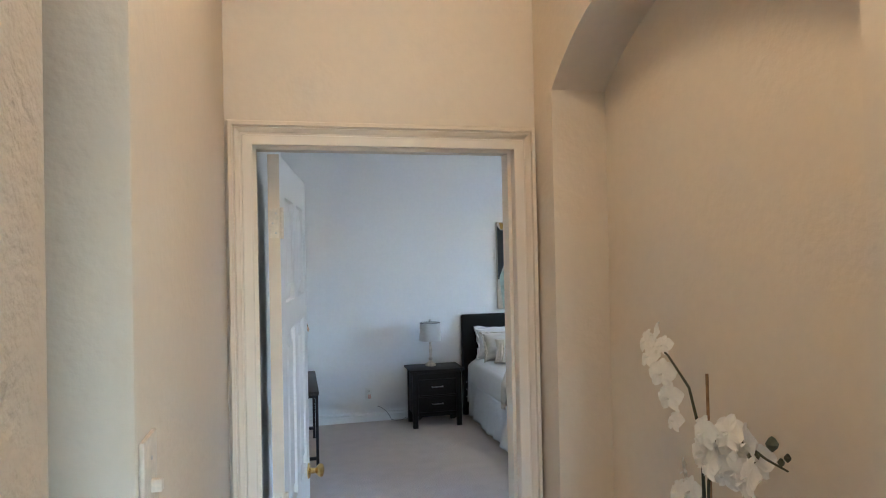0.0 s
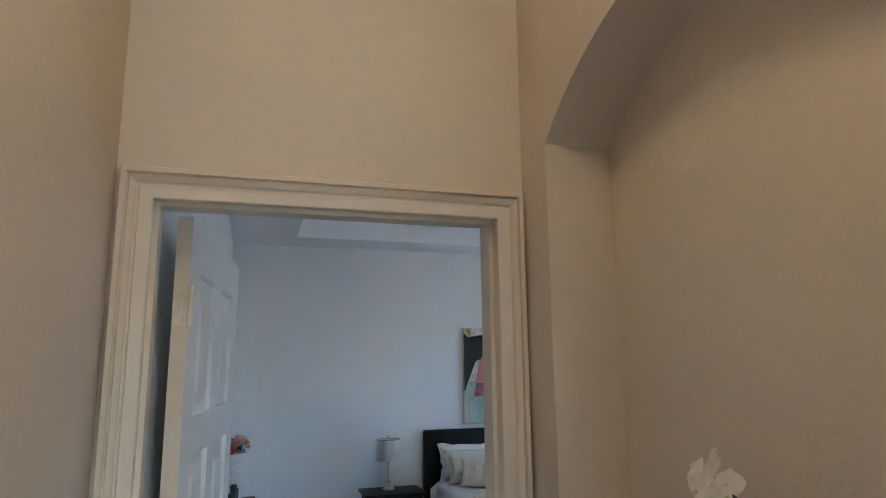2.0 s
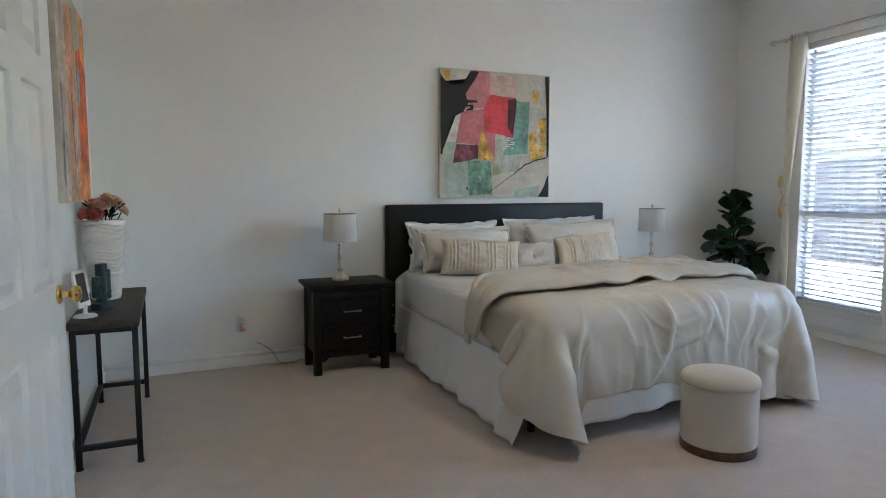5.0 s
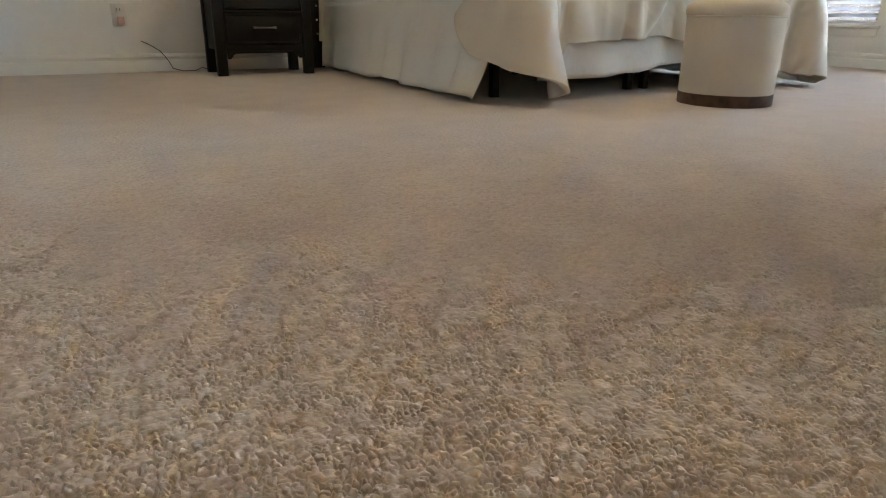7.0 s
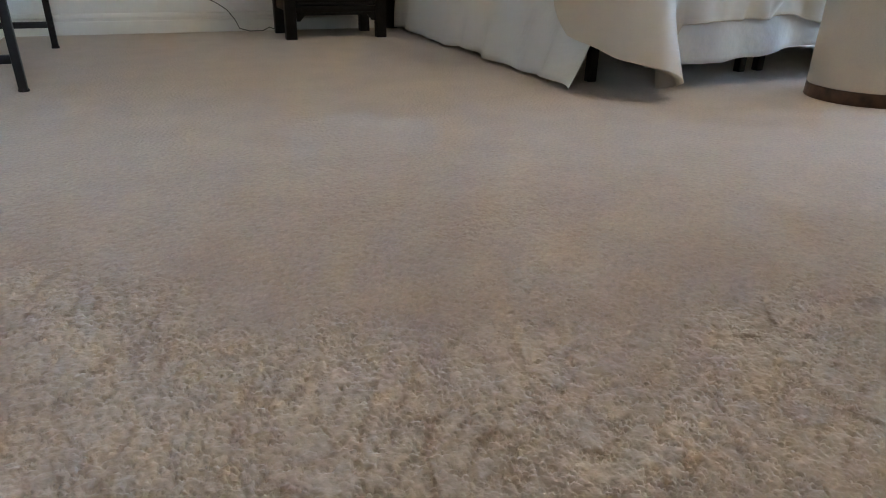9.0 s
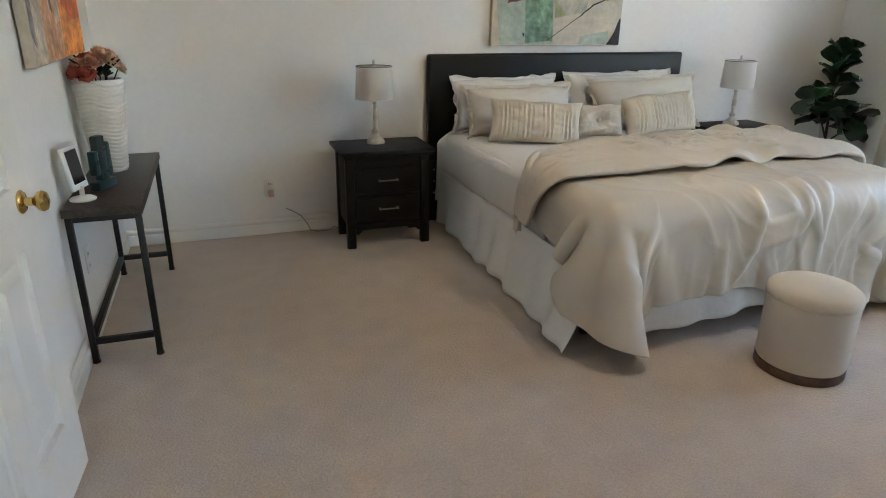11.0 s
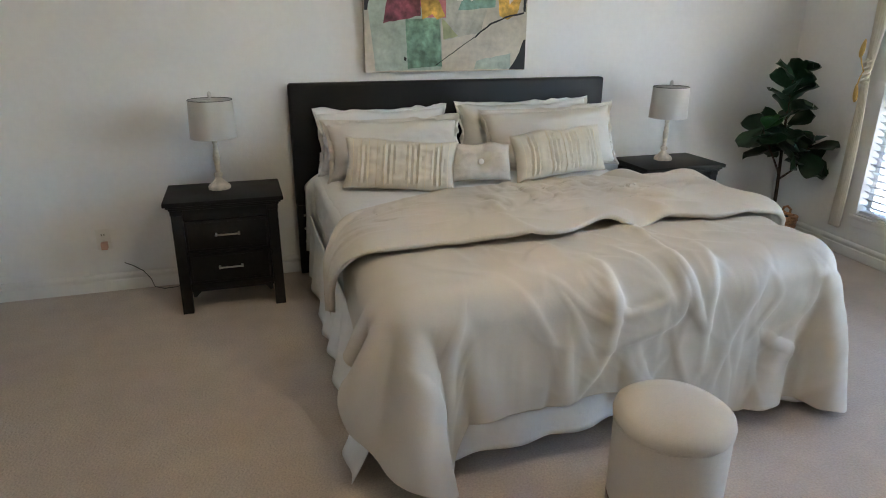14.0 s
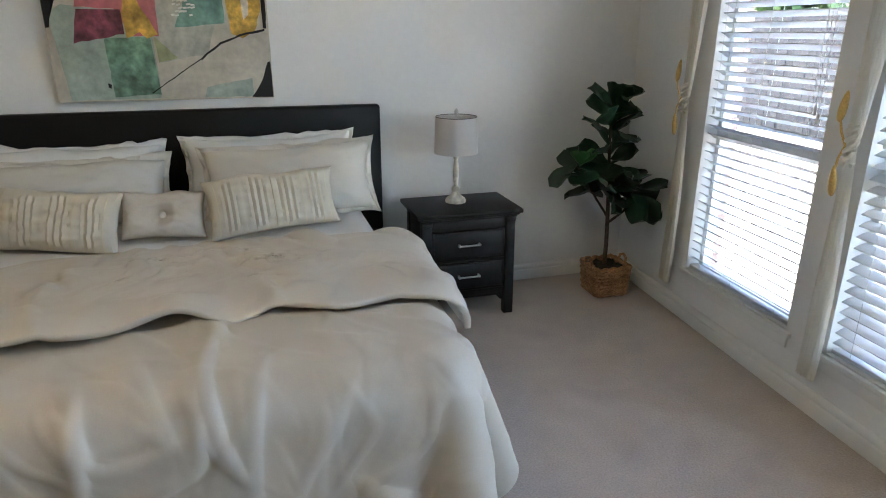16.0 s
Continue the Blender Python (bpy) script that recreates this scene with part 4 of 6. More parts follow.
def folded(P, flat, lines, count, region, seed, pull=1.0):
    """Raises sharp folds: given ones, lines of (height, width, points on the flat cloth), and count smaller random ones in a region (x0, x1, y0, y1, edge)."""
    du, dv = np.gradient(P, axis=1), np.gradient(P, axis=0)
    N = np.cross(du, dv)
    N /= np.linalg.norm(N, axis=2, keepdims=True) + 1e-9
    if N[P.shape[0] // 3, P.shape[1] // 2, 2] < 0:
        N = -N
    U, V = flat[..., 0], flat[..., 1]
    rng = random.Random(seed)
    x0, x1, y0, y1, rim = region
    lines = list(lines)
    while len(lines) < count:
        x, y = x0 + (x1 - x0) * rng.random() ** 0.75, rng.uniform(y0, y1)
        a = (rng.gauss(-1.57, 0.35) if y < rim else rng.gauss(-1.0, 0.8)) + (3.14 if rng.random() < 0.2 else 0)
        length, curl = rng.uniform(0.12, 0.42), rng.uniform(-0.9, 0.9)
        pts = [(x, y)]
        for k in range(3):
            x, y, a = x + length / 3 * math.cos(a), y + length / 3 * math.sin(a), a + curl * 0.5
            pts.append((x, y))
        big = rng.random()
        lines.append(((0.003 + 0.009 * big * big) * pull, 0.008 + 0.006 * big, pts))
    total = np.zeros(U.shape)
    for high, wide, pts in lines:
        path = []
        n = len(pts)
        for i in range(n - 1):
            p0, p1, p2, p3 = (Vector(pts[max(0, min(n - 1, i + k))]) for k in (-1, 0, 1, 2))
            for j in range(5):
                t = j / 5
                path.append(0.5 * (2 * p1 + (p2 - p0) * t + (2 * p0 - 5 * p1 + 4 * p2 - p3) * t * t + (3 * p1 - p0 - 3 * p2 + p3) * t ** 3))
        path.append(Vector(pts[-1]))
        reach = wide * 13
        xs, ys = [p.x for p in path], [p.y for p in path]
        sel = (U > min(xs) - reach) & (U < max(xs) + reach) & (V > min(ys) - reach) & (V < max(ys) + reach)
        if not sel.any():
            continue
        px, py = U[sel], V[sel]
        best, along, side = np.full(px.shape, 9.0), np.zeros(px.shape), np.zeros(px.shape)
        for i, (a, b) in enumerate(zip(path, path[1:])):
            d = b - a
            L = max(d.length_squared, 1e-9)
            t = np.clip(((px - a.x) * d.x + (py - a.y) * d.y) / L, 0, 1)
            ox, oy = px - a.x - t * d.x, py - a.y - t * d.y
            dist = np.hypot(ox, oy)
            near = dist < best
            best = np.where(near, dist, best)
            along = np.where(near, (i + t) / (len(path) - 1), along)
            side = np.where(near, np.sign(d.x * oy - d.y * ox), side)
        w = wide * np.where(side > 0, 1.0, 3.6)
        taper = np.sin(np.pi * np.clip(0.06 + 0.9 * along, 0, 1)) ** 0.7
        total[sel] += high * taper * np.exp(-(best / w) ** 1.15)
    for axis in (0, 1, 0, 1):
        total = (np.roll(total, 1, axis) + 2 * total + np.roll(total, -1, axis)) / 4
    return P + N * np.clip(total, 0, 0.028)[..., None]


def cloth(name, P, material, parent, thickness, label=""):
    ob = part(name, sheet_mesh(P.tolist()), material, parent, label, flat=True)
    if thickness:
        s = ob.modifiers.new("cloth_thickness", "SOLIDIFY")
        s.thickness, s.offset = thickness, -1.0
    return ob


MID = (BX0 + BX1) / 2
BED_BOX = ((BX0 + 0.01, BY0 + 0.01, -1.0), (BX1 - 0.01, 7.3, BTOP + 0.008), 0.07)

# the flat sheet under the comforter
n0, n1 = 36, 64
y_a, y_b = 5.6, 7.06
u, v = np.meshgrid(np.linspace(-1.27, 1.1, n1), np.linspace(y_b, y_a, n0))
start = np.stack([MID + u, v, np.full_like(u, BTOP + 0.04)], axis=2)
start[..., 2] -= np.clip(np.abs(u) - 0.86, 0, None) * 0.6
sheet_P = creased(finer(settle(start, np.stack([u, v], axis=2), [BED_BOX], 0.006, 60, 5, 0.01, pin=True)), 0.004, [(10, 12, 0.5, 1.0), (95, 8, 0.4, 1.0)], 300)
sheet_ob = thing("flat_sheet", pose(0, 0, 0), "smooth white flat sheet hanging over the mattress side", "sheet")
cloth("cloth", sheet_P, SHEET, sheet_ob, 0.003)

# the comforter: drawn down, its upper end turned back
comforter = thing("comforter", pose(0, 0, 0), "rumpled cream satin comforter with its upper end turned back", "comforter")


def crest(u):
    """How far up the bed the turned-back end reaches, across the bed."""
    return 6.12 - 0.85 * np.clip(-u - 0.35, 0, 0.6) ** 1.2 - 0.3 * np.clip(u - 0.7, 0, 1) + 0.015 * np.sin(u * 6)


# it hangs low at both corners of the foot and short between them
n0, n1 = 84, 124
across = np.linspace(-1.05, 1.11, n1)[None]
tops = crest(across * 0.9) - 0.05
foot = np.interp(across[0], [-1.05, -0.95, -0.8, -0.66, -0.60, -0.1, 0.1, 0.45, 0.8, 1.11], [0.22, 0.38, 0.55, 0.575, 0.37, 0.34, 0.37, 0.48, 0.44, 0.40])[None]
v = tops - np.linspace(0, 1, n0)[:, None] * (tops - BY0 + foot)
down = np.clip((6.2 - v) / (6.2 - BY0), 0, 1)
u = across + np.clip(-across - 0.8, 0, 1) * (0.5 - 0.6 * down)
start = np.stack([MID + u * 0.985, v, np.full_like(u, BTOP + 0.07)], axis=2)
start[..., 2] -= (np.clip(BY0 - v, 0, None) + np.clip(np.abs(u) - 0.86, 0, None)) * 0.5
loose = np.clip(0.5 + 1.2 * u, 0, 1) * np.clip((6.0 - v) * 1.6, 0.2, 1)
grow = 1.012 + 0.045 * loose * (0.5 + 0.8 * np.clip(field(n0, n1, 6, 8, 5), -0.6, 1.2))
main_P = drape(start, np.stack([u, v], axis=2), BED_BOX, 0.03, 170, 11, grow, iters=16, pin=(slice(0, 1), slice(13, n1 - 15)))
flat = finer(finer(np.stack([MID + u, v, np.zeros_like(u)], axis=2)))
main_P = creased(finer(finer(main_P)), 0.012, [(8, 10, 0.62, 1.0), (38, 12, 0.62, 1.0), (155, 12, 0.58, 0.9), (100, 9, 0.5, 0.7)], 40, (0.35, 1.1))
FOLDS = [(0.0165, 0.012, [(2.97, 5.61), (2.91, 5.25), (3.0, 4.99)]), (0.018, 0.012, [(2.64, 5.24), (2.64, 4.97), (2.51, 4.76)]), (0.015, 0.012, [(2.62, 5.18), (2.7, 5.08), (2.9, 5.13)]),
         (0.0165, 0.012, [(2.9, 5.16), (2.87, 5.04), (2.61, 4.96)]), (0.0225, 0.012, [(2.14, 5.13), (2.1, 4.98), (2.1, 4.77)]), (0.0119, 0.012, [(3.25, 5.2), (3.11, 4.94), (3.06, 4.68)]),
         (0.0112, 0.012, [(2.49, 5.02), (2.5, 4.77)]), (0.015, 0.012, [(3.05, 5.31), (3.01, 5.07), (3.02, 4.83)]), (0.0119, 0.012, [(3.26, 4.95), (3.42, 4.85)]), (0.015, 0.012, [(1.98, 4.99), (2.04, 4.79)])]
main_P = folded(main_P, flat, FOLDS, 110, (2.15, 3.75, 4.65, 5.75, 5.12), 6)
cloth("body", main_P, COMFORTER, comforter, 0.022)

TURN_BOX = ((BX0 - 0.05, BY0 - 0.05, -1.0), (BX1 + 0.05, 7.3, BTOP + 0.06), 0.1)
n0, n1 = 40, 112
us = np.linspace(-1.12, 1.0, n1)
edge = 5.46 + 0.03 * np.sin(us * 3.1 + 0.5) + 0.018 * np.sin(us * 8.0) + 0.014 * np.sin(us * 19.0 + 1) * np.clip(us + 0.6, 0, 1) + 0.25 * np.clip(-us - 0.75, 0, 1) + 0.1 * np.clip(us - 0.7, 0, 1)
v = crest(us)[None] - np.linspace(0, 1, n0)[:, None] * (crest(us)[None] - edge[None])
u = np.broadcast_to(us[None], v.shape)
start = np.stack([MID + u * 0.98, v, np.full_like(u, BTOP + 0.15)], axis=2)
start[..., 2] -= np.clip(np.abs(u) - 0.88, 0, None) * 0.55
grow = 1.015 + 0.05 * np.clip(0.35 + u, 0, 1) * (0.6 + 0.7 * np.clip(field(n0, n1, 3, 9, 8), -0.6, 1.2))
turn_P = drape(start, np.stack([u, v], axis=2), TURN_BOX, 0.046, 120, 23, grow, iters=14, pin=(slice(0, 1), slice(14, n1 - 8)))
flat = finer(finer(np.stack([MID + u, v, np.zeros_like(u)], axis=2)))
turn_P = creased(finer(finer(turn_P)), 0.014, [(70, 7, 0.6, 1.0), (25, 10, 0.6, 0.9), (140, 9, 0.55, 0.8), (15, 14, 0.5, 0.6)], 140, (0.4, 1.1))
turn_P = folded(turn_P, flat, [], 44, (2.3, 3.75, 5.4, 6.05, 5.0), 9, 1.8)
k = np.linspace(0, 1, turn_P.shape[0])[:, None]
# both long edges roll under, so that the turned end reads as a thick fold
turn_P[..., 2] -= (0.03 + 0.014 * field(turn_P.shape[0], turn_P.shape[1], 1, 14, 77)) * np.clip((k - 0.8) / 0.2, 0, 1) ** 2 + 0.11 * np.clip((0.14 - k) / 0.14, 0, 1) ** 2
cloth("turned_back_end", turn_P, COMFORTER, comforter, 0.02)


# ---- pillows ----
def pillow(name, m, w, h, d, material, label, flange=0.0, seed=0.0, extra=None, group="bed pillows"):
    """A stuffed pillow: local x across, y through, z up from its lower edge."""
    root = thing(name, m, label, "pillow", group)
    bm = bmesh.new()
    N, M = 44, 34
    sides = []
    for s in (-1, 1):
        rows = []
        for j in range(M + 1):
            b = 2 * j / M - 1
            row = []
            for i in range(N + 1):
                a = 2 * i / N - 1
                fa, fb = 1 - abs(a) ** 2.6, 1 - abs(b) ** 2.6
                puff = (max(fa, 0) * max(fb, 0)) ** 0.42
                pinch = 0.065
                x = a * w / 2 * (1 - pinch * (1 - b * b) * abs(a) ** 3 * 1.2)
                z = h / 2 + b * h / 2 * (1 - pinch * (1 - a * a) * abs(b) ** 3 * 1.6)
                y = s * d / 2 * puff + 0.012 * n3(a * 2.2, b * 2.2, seed + s) * puff + 0.006 * n3(a * 6, b * 6, seed + s) * puff
                sag = -0.01 * n3(a * 1.5, seed, 3) * (b + 1)
                if extra:
                    y += s * extra(a, b) * puff
                row.append(bm.verts.new((x, y, z + sag)))
            rows.append(row)
        sides.append(rows)
        for r0, r1 in zip(rows, rows[1:]):
            for i in range(N):
                bm.faces.new((r0[i], r0[i + 1], r1[i + 1], r1[i]))
    bmesh.ops.remove_doubles(bm, verts=bm.verts, dist=0.0005)
    part("cushion", bm, material, root)
    if flange:
        ring = []
        for i in range(120):
            t = i / 120 * 4
            e, f = int(t), t - int(t)
            ring.append([(-1 + 2 * f, -1), (1, -1 + 2 * f), (1 - 2 * f, 1), (-1, 1 - 2 * f)][e])
        rows = []
        for k in (0.0, 0.5, 1.0):
            row = []
            for i, (a, b) in enumerate(ring):
                wob = n3(a * 3 + seed, b * 3, k) + 0.5 * n3(a * 8 + seed, b * 8, k)
                inx, inz = 1 - 0.078 * (1 - b * b) * abs(a) ** 3, 1 - 0.104 * (1 - a * a) * abs(b) ** 3
                row.append((a * (w / 2 * inx - 0.012 + flange * k), 0.05 * wob * k, h / 2 + b * (h / 2 * inz - 0.012 + flange * k) + 0.02 * wob * k))
            rows.append(row)
        ob = part("flange", sheet_mesh(rows, None, True), material, root, flat=True)
        ob.modifiers.new("cloth_thickness", "SOLIDIFY").thickness = 0.003
    return root


def lean(x, y, z, back, turn=0.0, roll=0.0):
    return pose(x, y, z, -back, roll, turn)


pillow("pillow", lean(2.31, 6.96, 0.64, 12, 2), 0.74, 0.33, 0.22, PILLOW_WHITE, "white cotton pillow with flanged edge against the headboard", 0.03, 1.0)
pillow("pillow", lean(3.17, 6.95, 0.64, 12, -2, -1), 0.82, 0.35, 0.22, PILLOW_WHITE, "white cotton pillow with flanged edge against the headboard", 0.03, 2.0)
pillow("pillow", lean(2.34, 6.77, 0.64, 20, 3), 0.74, 0.3, 0.22, PILLOW_CREAM, "cream satin pillow with ruffled flange", 0.035, 3.0)
pillow("pillow", lean(3.25, 6.74, 0.64, 20, -3, -2), 0.79, 0.335, 0.22, PILLOW_CREAM, "cream satin pillow with ruffled flange", 0.035, 4.0)


def striped(m, seed):
    root = pillow("throw_pillow", m, 0.5, 0.235, 0.13, LUMBAR, "cream pleated lumbar pillow with thin gold stripes", 0.0, seed, lambda a, b: 0.0045 * math.sin(a * 62), "lumbar pillows")
    return root


STRIPE = surface("gold_thread", (0.7, 0.6, 0.42), 0.4, 0.25, grain=(200, 0.1), stain=(10, 0.1))
for m, seed in ((lean(2.265, 6.46, 0.63, 20, -15, 4) @ Matrix.Scale(1.13, 4), 5.0), (lean(3.16, 6.45, 0.65, 20, 6, -3) @ Matrix.Scale(1.12, 4), 6.0)):
    root = striped(m, seed)
    rng = random.Random(int(seed))
    for i in range(13):
        a0 = -0.86 + i * 0.143 + rng.uniform(-0.02, 0.02)
        rows = []
        for da in (-0.006, 0.006):
            row = []
            for j in range(25):
                a, b = a0 + da, -0.93 + 1.86 * j / 24
                puff = (max(1 - abs(a) ** 2.6, 0) * max(1 - abs(b) ** 2.6, 0)) ** 0.42
                y = -0.065 * puff + 0.012 * n3(a * 2.2, b * 2.2, seed - 1) * puff + 0.006 * n3(a * 6, b * 6, seed - 1) * puff - 0.0045 * math.sin(a * 62) * puff - 0.0018
                row.append((a * 0.25 * (1 - 0.078 * (1 - b * b) * abs(a) ** 3), y, 0.1175 + b * 0.1175 * (1 - 0.104 * (1 - a * a) * abs(b) ** 3) - 0.01 * n3(a * 1.5, seed, 3) * (b + 1)))
            rows.append(row)
        part("stripe", sheet_mesh(rows), STRIPE, root, "thin gold stripe" if i == 0 else "", flat=True)

tuft = pillow("throw_pillow", lean(2.70, 6.47, 0.65, 18, -3, 2) @ Matrix.Scale(1.1, 4), 0.31, 0.185, 0.12, VELVET, "small cream throw pillow with a tufted button", 0.0, 9.0, lambda a, b: -0.045 * math.exp(-(a * a * 14 + b * b * 8)))
part("button", lathe([(0.002, 0), (0.014, 0.002), (0.013, 0.007), (0.004, 0.01)], 16), PILLOW_CREAM, tuft, at=Matrix.Translation((0, -0.018, 0.0925)) @ Matrix.Rotation(radians(90), 4, "X"))

# ---- ottoman ----
ott = thing("ottoman", pose(2.685, 4.79, 0) @ Matrix.Diagonal((0.895, 0.895, 1.015, 1)), "round cream upholstered ottoman with walnut base band", "ottoman")
part("base_band", lathe([(0.188, 0.0), (0.19, 0.003), (0.19, 0.04), (0.186, 0.042)], 56), WALNUT, ott, "walnut wood base band")
part("drum", lathe([(0.186, 0.04), (0.189, 0.046), (0.19, 0.2), (0.19, 0.302), (0.187, 0.308)], 56), VELVET, ott)
part("cushion_top", lathe([(0.186, 0.306), (0.193, 0.314), (0.196, 0.328), (0.19, 0.346), (0.17, 0.36), (0.12, 0.37), (0.05, 0.375), (0.004, 0.376)], 56, wave=lambda a, z: 0.0015 * math.sin(5 * a + 9 * z)), VELVET, ott)
part("seam", tube([(0.1895 * math.cos(a), 0.1895 * math.sin(a), 0.3075) for a in (2 * math.pi * i / 56 for i in range(57))], 0.0035, 6), VELVET, ott)

# ---- console table and what stands on it ----
con = thing("console_table", pose(0.057, 6.195, 0) @ Matrix.Diagonal((0.965, 0.985, 0.985, 1)), "narrow console table with dark wood top and black metal legs", "table")
part("tabletop", boxes((-0.145, 0.145, -0.515, 0.515, 0.632, 0.665), bevel=0.003), DARK_WOOD, con)
for x in (-0.125, 0.125):
    for y in (-0.495, 0.495):
        leg = part("leg", boxes((x - 0.0125, x + 0.0125, y - 0.0125, y + 0.0125, 0.006, 0.632), bevel=0.002), BLACK_METAL, con)
        part("foot", lathe([(0.016, 0), (0.017, 0.005), (0.012, 0.014)], 12), BLACK_METAL, leg, at=Matrix.Translation((x, y, 0)))
for y in (-0.495, 0.495):
    part("side_rail", boxes((-0.1125, 0.1125, y - 0.0125, y + 0.0125, 0.085, 0.11), bevel=0.002), BLACK_METAL, con)
    part("top_rail", boxes((-0.1125, 0.1125, y - 0.0125, y + 0.0125, 0.61, 0.632), bevel=0.002), BLACK_METAL, con)
part("back_rail", boxes((-0.1375, -0.1125, -0.4825, 0.4825, 0.085, 0.11), bevel=0.002), BLACK_METAL, con)
for x in (-0.125, 0.125):
    part("long_rail", boxes((x - 0.0125, x + 0.0125, -0.4825, 0.4825, 0.612, 0.632), bevel=0.002), BLACK_METAL, con)

vase = thing("vase", pose(0.02, 6.34, 0.655) @ Matrix.Diagonal((1.04, 1.04, 1.22, 1)), "tall white ceramic vase with wavy ribs", "vase")
prof = [(0.062, 0.0), (0.066, 0.006)]
for i in range(66):
    z = 0.01 + i * 0.0049
    prof.append((0.066 + 0.036 * (z / 0.33) ** 0.9 + 0.0022 * math.sin(i * math.pi / 1.5), z))
prof += [(0.098, 0.336), (0.092, 0.338), (0.088, 0.325), (0.07, 0.2)]
bm = lathe(prof, 64)
for vtx in bm.verts:
    if 0.01 < vtx.co.z < 0.33:
        a = math.atan2(vtx.co.y, vtx.co.x)
        vtx.co.z += 0.006 * math.sin(3 * a + 1)
part("body", bm, CERAMIC, vase)


def rose(parent, m, r, material, seed):
    bm = bmesh.new()
    rng = random.Random(seed)
    for ring, (count, rad, tilt) in enumerate(((3, 0.3, 78), (5, 0.55, 62), (6, 0.85, 40), (7, 1.0, 18))):
        for i in range(count):
            a = 2 * math.pi * (i + rng.random() * 0.4) / count + ring
            rows = []
            for j in range(5):
                row = []
                for k in range(5):
                    s, t = k / 4 - 0.5, j / 4
                    wdt = r * 0.9 * math.sin(math.pi * (0.15 + 0.75 * t)) * (0.6 + 0.4 * rad)
                    cup = (s * s) * r * 0.9
                    out = r * rad * 0.28 + t * r * math.cos(radians(tilt)) * 0.85 - cup * 0.5
                    up = t * r * math.sin(radians(tilt)) * 1.0 + cup * 0.5 - (0.12 * r * t if ring == 3 else 0)
                    x, y = out, s * wdt * 1.6
                    row.append((x * math.cos(a) - y * math.sin(a), x * math.sin(a) + y * math.cos(a), up))
                rows.append(row)
            sheet_mesh(rows, bm)
    return part("bloom", bm, material, parent, flat=True, at=m)


bouquet = thing("flower_bouquet", pose(0.02, 6.34, 1.062), "bouquet of blush, peach and coral artificial roses", "flowers")
rng = random.Random(4)
for i, (x, y, z, r, mt) in enumerate(((0.06, -0.03, 0.075, 0.046, ROSE_CREAM), (0.0, -0.06, 0.07, 0.042, ROSE_PINK), (0.045, 0.04, 0.085, 0.044, ROSE_PINK), (-0.02, -0.09, 0.025, 0.04, ROSE_CORAL), (-0.055, -0.03, 0.055, 0.042, ROSE_PINK),
                                       (0.02, 0.0, 0.1, 0.042, ROSE_CREAM), (0.085, 0.03, 0.04, 0.036, ROSE_CREAM), (-0.04, 0.05, 0.07, 0.042, ROSE_CORAL), (-0.07, -0.07, 0.03, 0.034, ROSE_CORAL))):
    d = Vector((x, y, 0.09)).normalized()
    bl = rose(bouquet, Matrix.Translation((x, y, z)) @ d.to_track_quat("Z", "Y").to_matrix().to_4x4(), r, mt, i)
    part("stem", tube([(x * 0.3, y * 0.3, -0.08), (x, y, z)], 0.003, 6), FOLIAGE, bouquet)
for i in range(16):
    a = rng.uniform(0, 6.28)
    rr = rng.uniform(0.06, 0.105)
    P = [[(s * 0.014 * math.sin(math.pi * (0.1 + 0.85 * t)), -0.004 * math.cos(s * 2), t * 0.055) for s in (-1, 0, 1)] for t in (0, 0.25, 0.5, 0.75, 1)]
    d = Vector((math.cos(a) * rr, math.sin(a) * rr, rng.uniform(0.0, 0.09)))
    part("leaf", sheet_mesh(P), FOLIAGE, bouquet, flat=True, at=Matrix.Translation(d * 0.8) @ d.to_track_quat("Z", "Y").to_matrix().to_4x4())

# small upright photo display on a round foot
disp = thing("photo_stand", pose(-0.025, 5.83, 0.655, 0, 0, 73) @ Matrix.Scale(1.14, 4), "small white digital display on a round foot", "display")
part("foot", lathe([(0.042, 0), (0.043, 0.004), (0.036, 0.009), (0.012, 0.013), (0.008, 0.018)], 28), WHITE_PLASTIC, disp)
part("stem", tube([(0, 0, 0.012), (0, -0.002, 0.05)], 0.008, 10), WHITE_PLASTIC, disp)
part("frame", boxes((-0.05, 0.05, -0.009, 0.003, 0.038, 0.185), bevel=0.004), WHITE_PLASTIC, disp, at=Matrix.Rotation(radians(-8), 4, "X"))
SCREEN = surface("dark_screen", (0.02, 0.02, 0.022), 0.15, grain=(30, 0.3), stain=(10, 0.3), coat=0.5)
part("screen", boxes((-0.036, 0.036, -0.0105, -0.0085, 0.06, 0.172)), SCREEN, disp, "dark glass screen", at=Matrix.Rotation(radians(-8), 4, "X"))

# pierced dark teal block shaped like a cactus
cact = thing("cactus_ornament", pose(0.03, 6.0, 0.655, 0, 0, 66) @ Matrix.Diagonal((1.05, 1.2, 1.25, 1)), "dark teal pierced ceramic cactus ornament", "ornament")
bm = boxes((-0.024, 0.024, -0.015, 0.015, 0.0, 0.175), (-0.055, -0.026, -0.014, 0.014, 0.05, 0.13), (0.026, 0.055, -0.014, 0.014, 0.035, 0.15), (-0.06, 0.06, -0.02, 0.02, 0.0, 0.03), bevel=0.006)
part("body", bm, TEAL, cact)
rng = random.Random(8)
for i in range(16):
    x, z = (rng.choice((-0.04, -0.012, 0.012, 0.04)), 0.045 + 0.008 * i)
    if abs(x) > 0.03 and z > 0.12:
        x *= 0.3
    part("pierced_mark", boxes((x - 0.006, x + 0.006, -0.0165, -0.0145, z, z + 0.007), bevel=0.001), SLOT, cact)

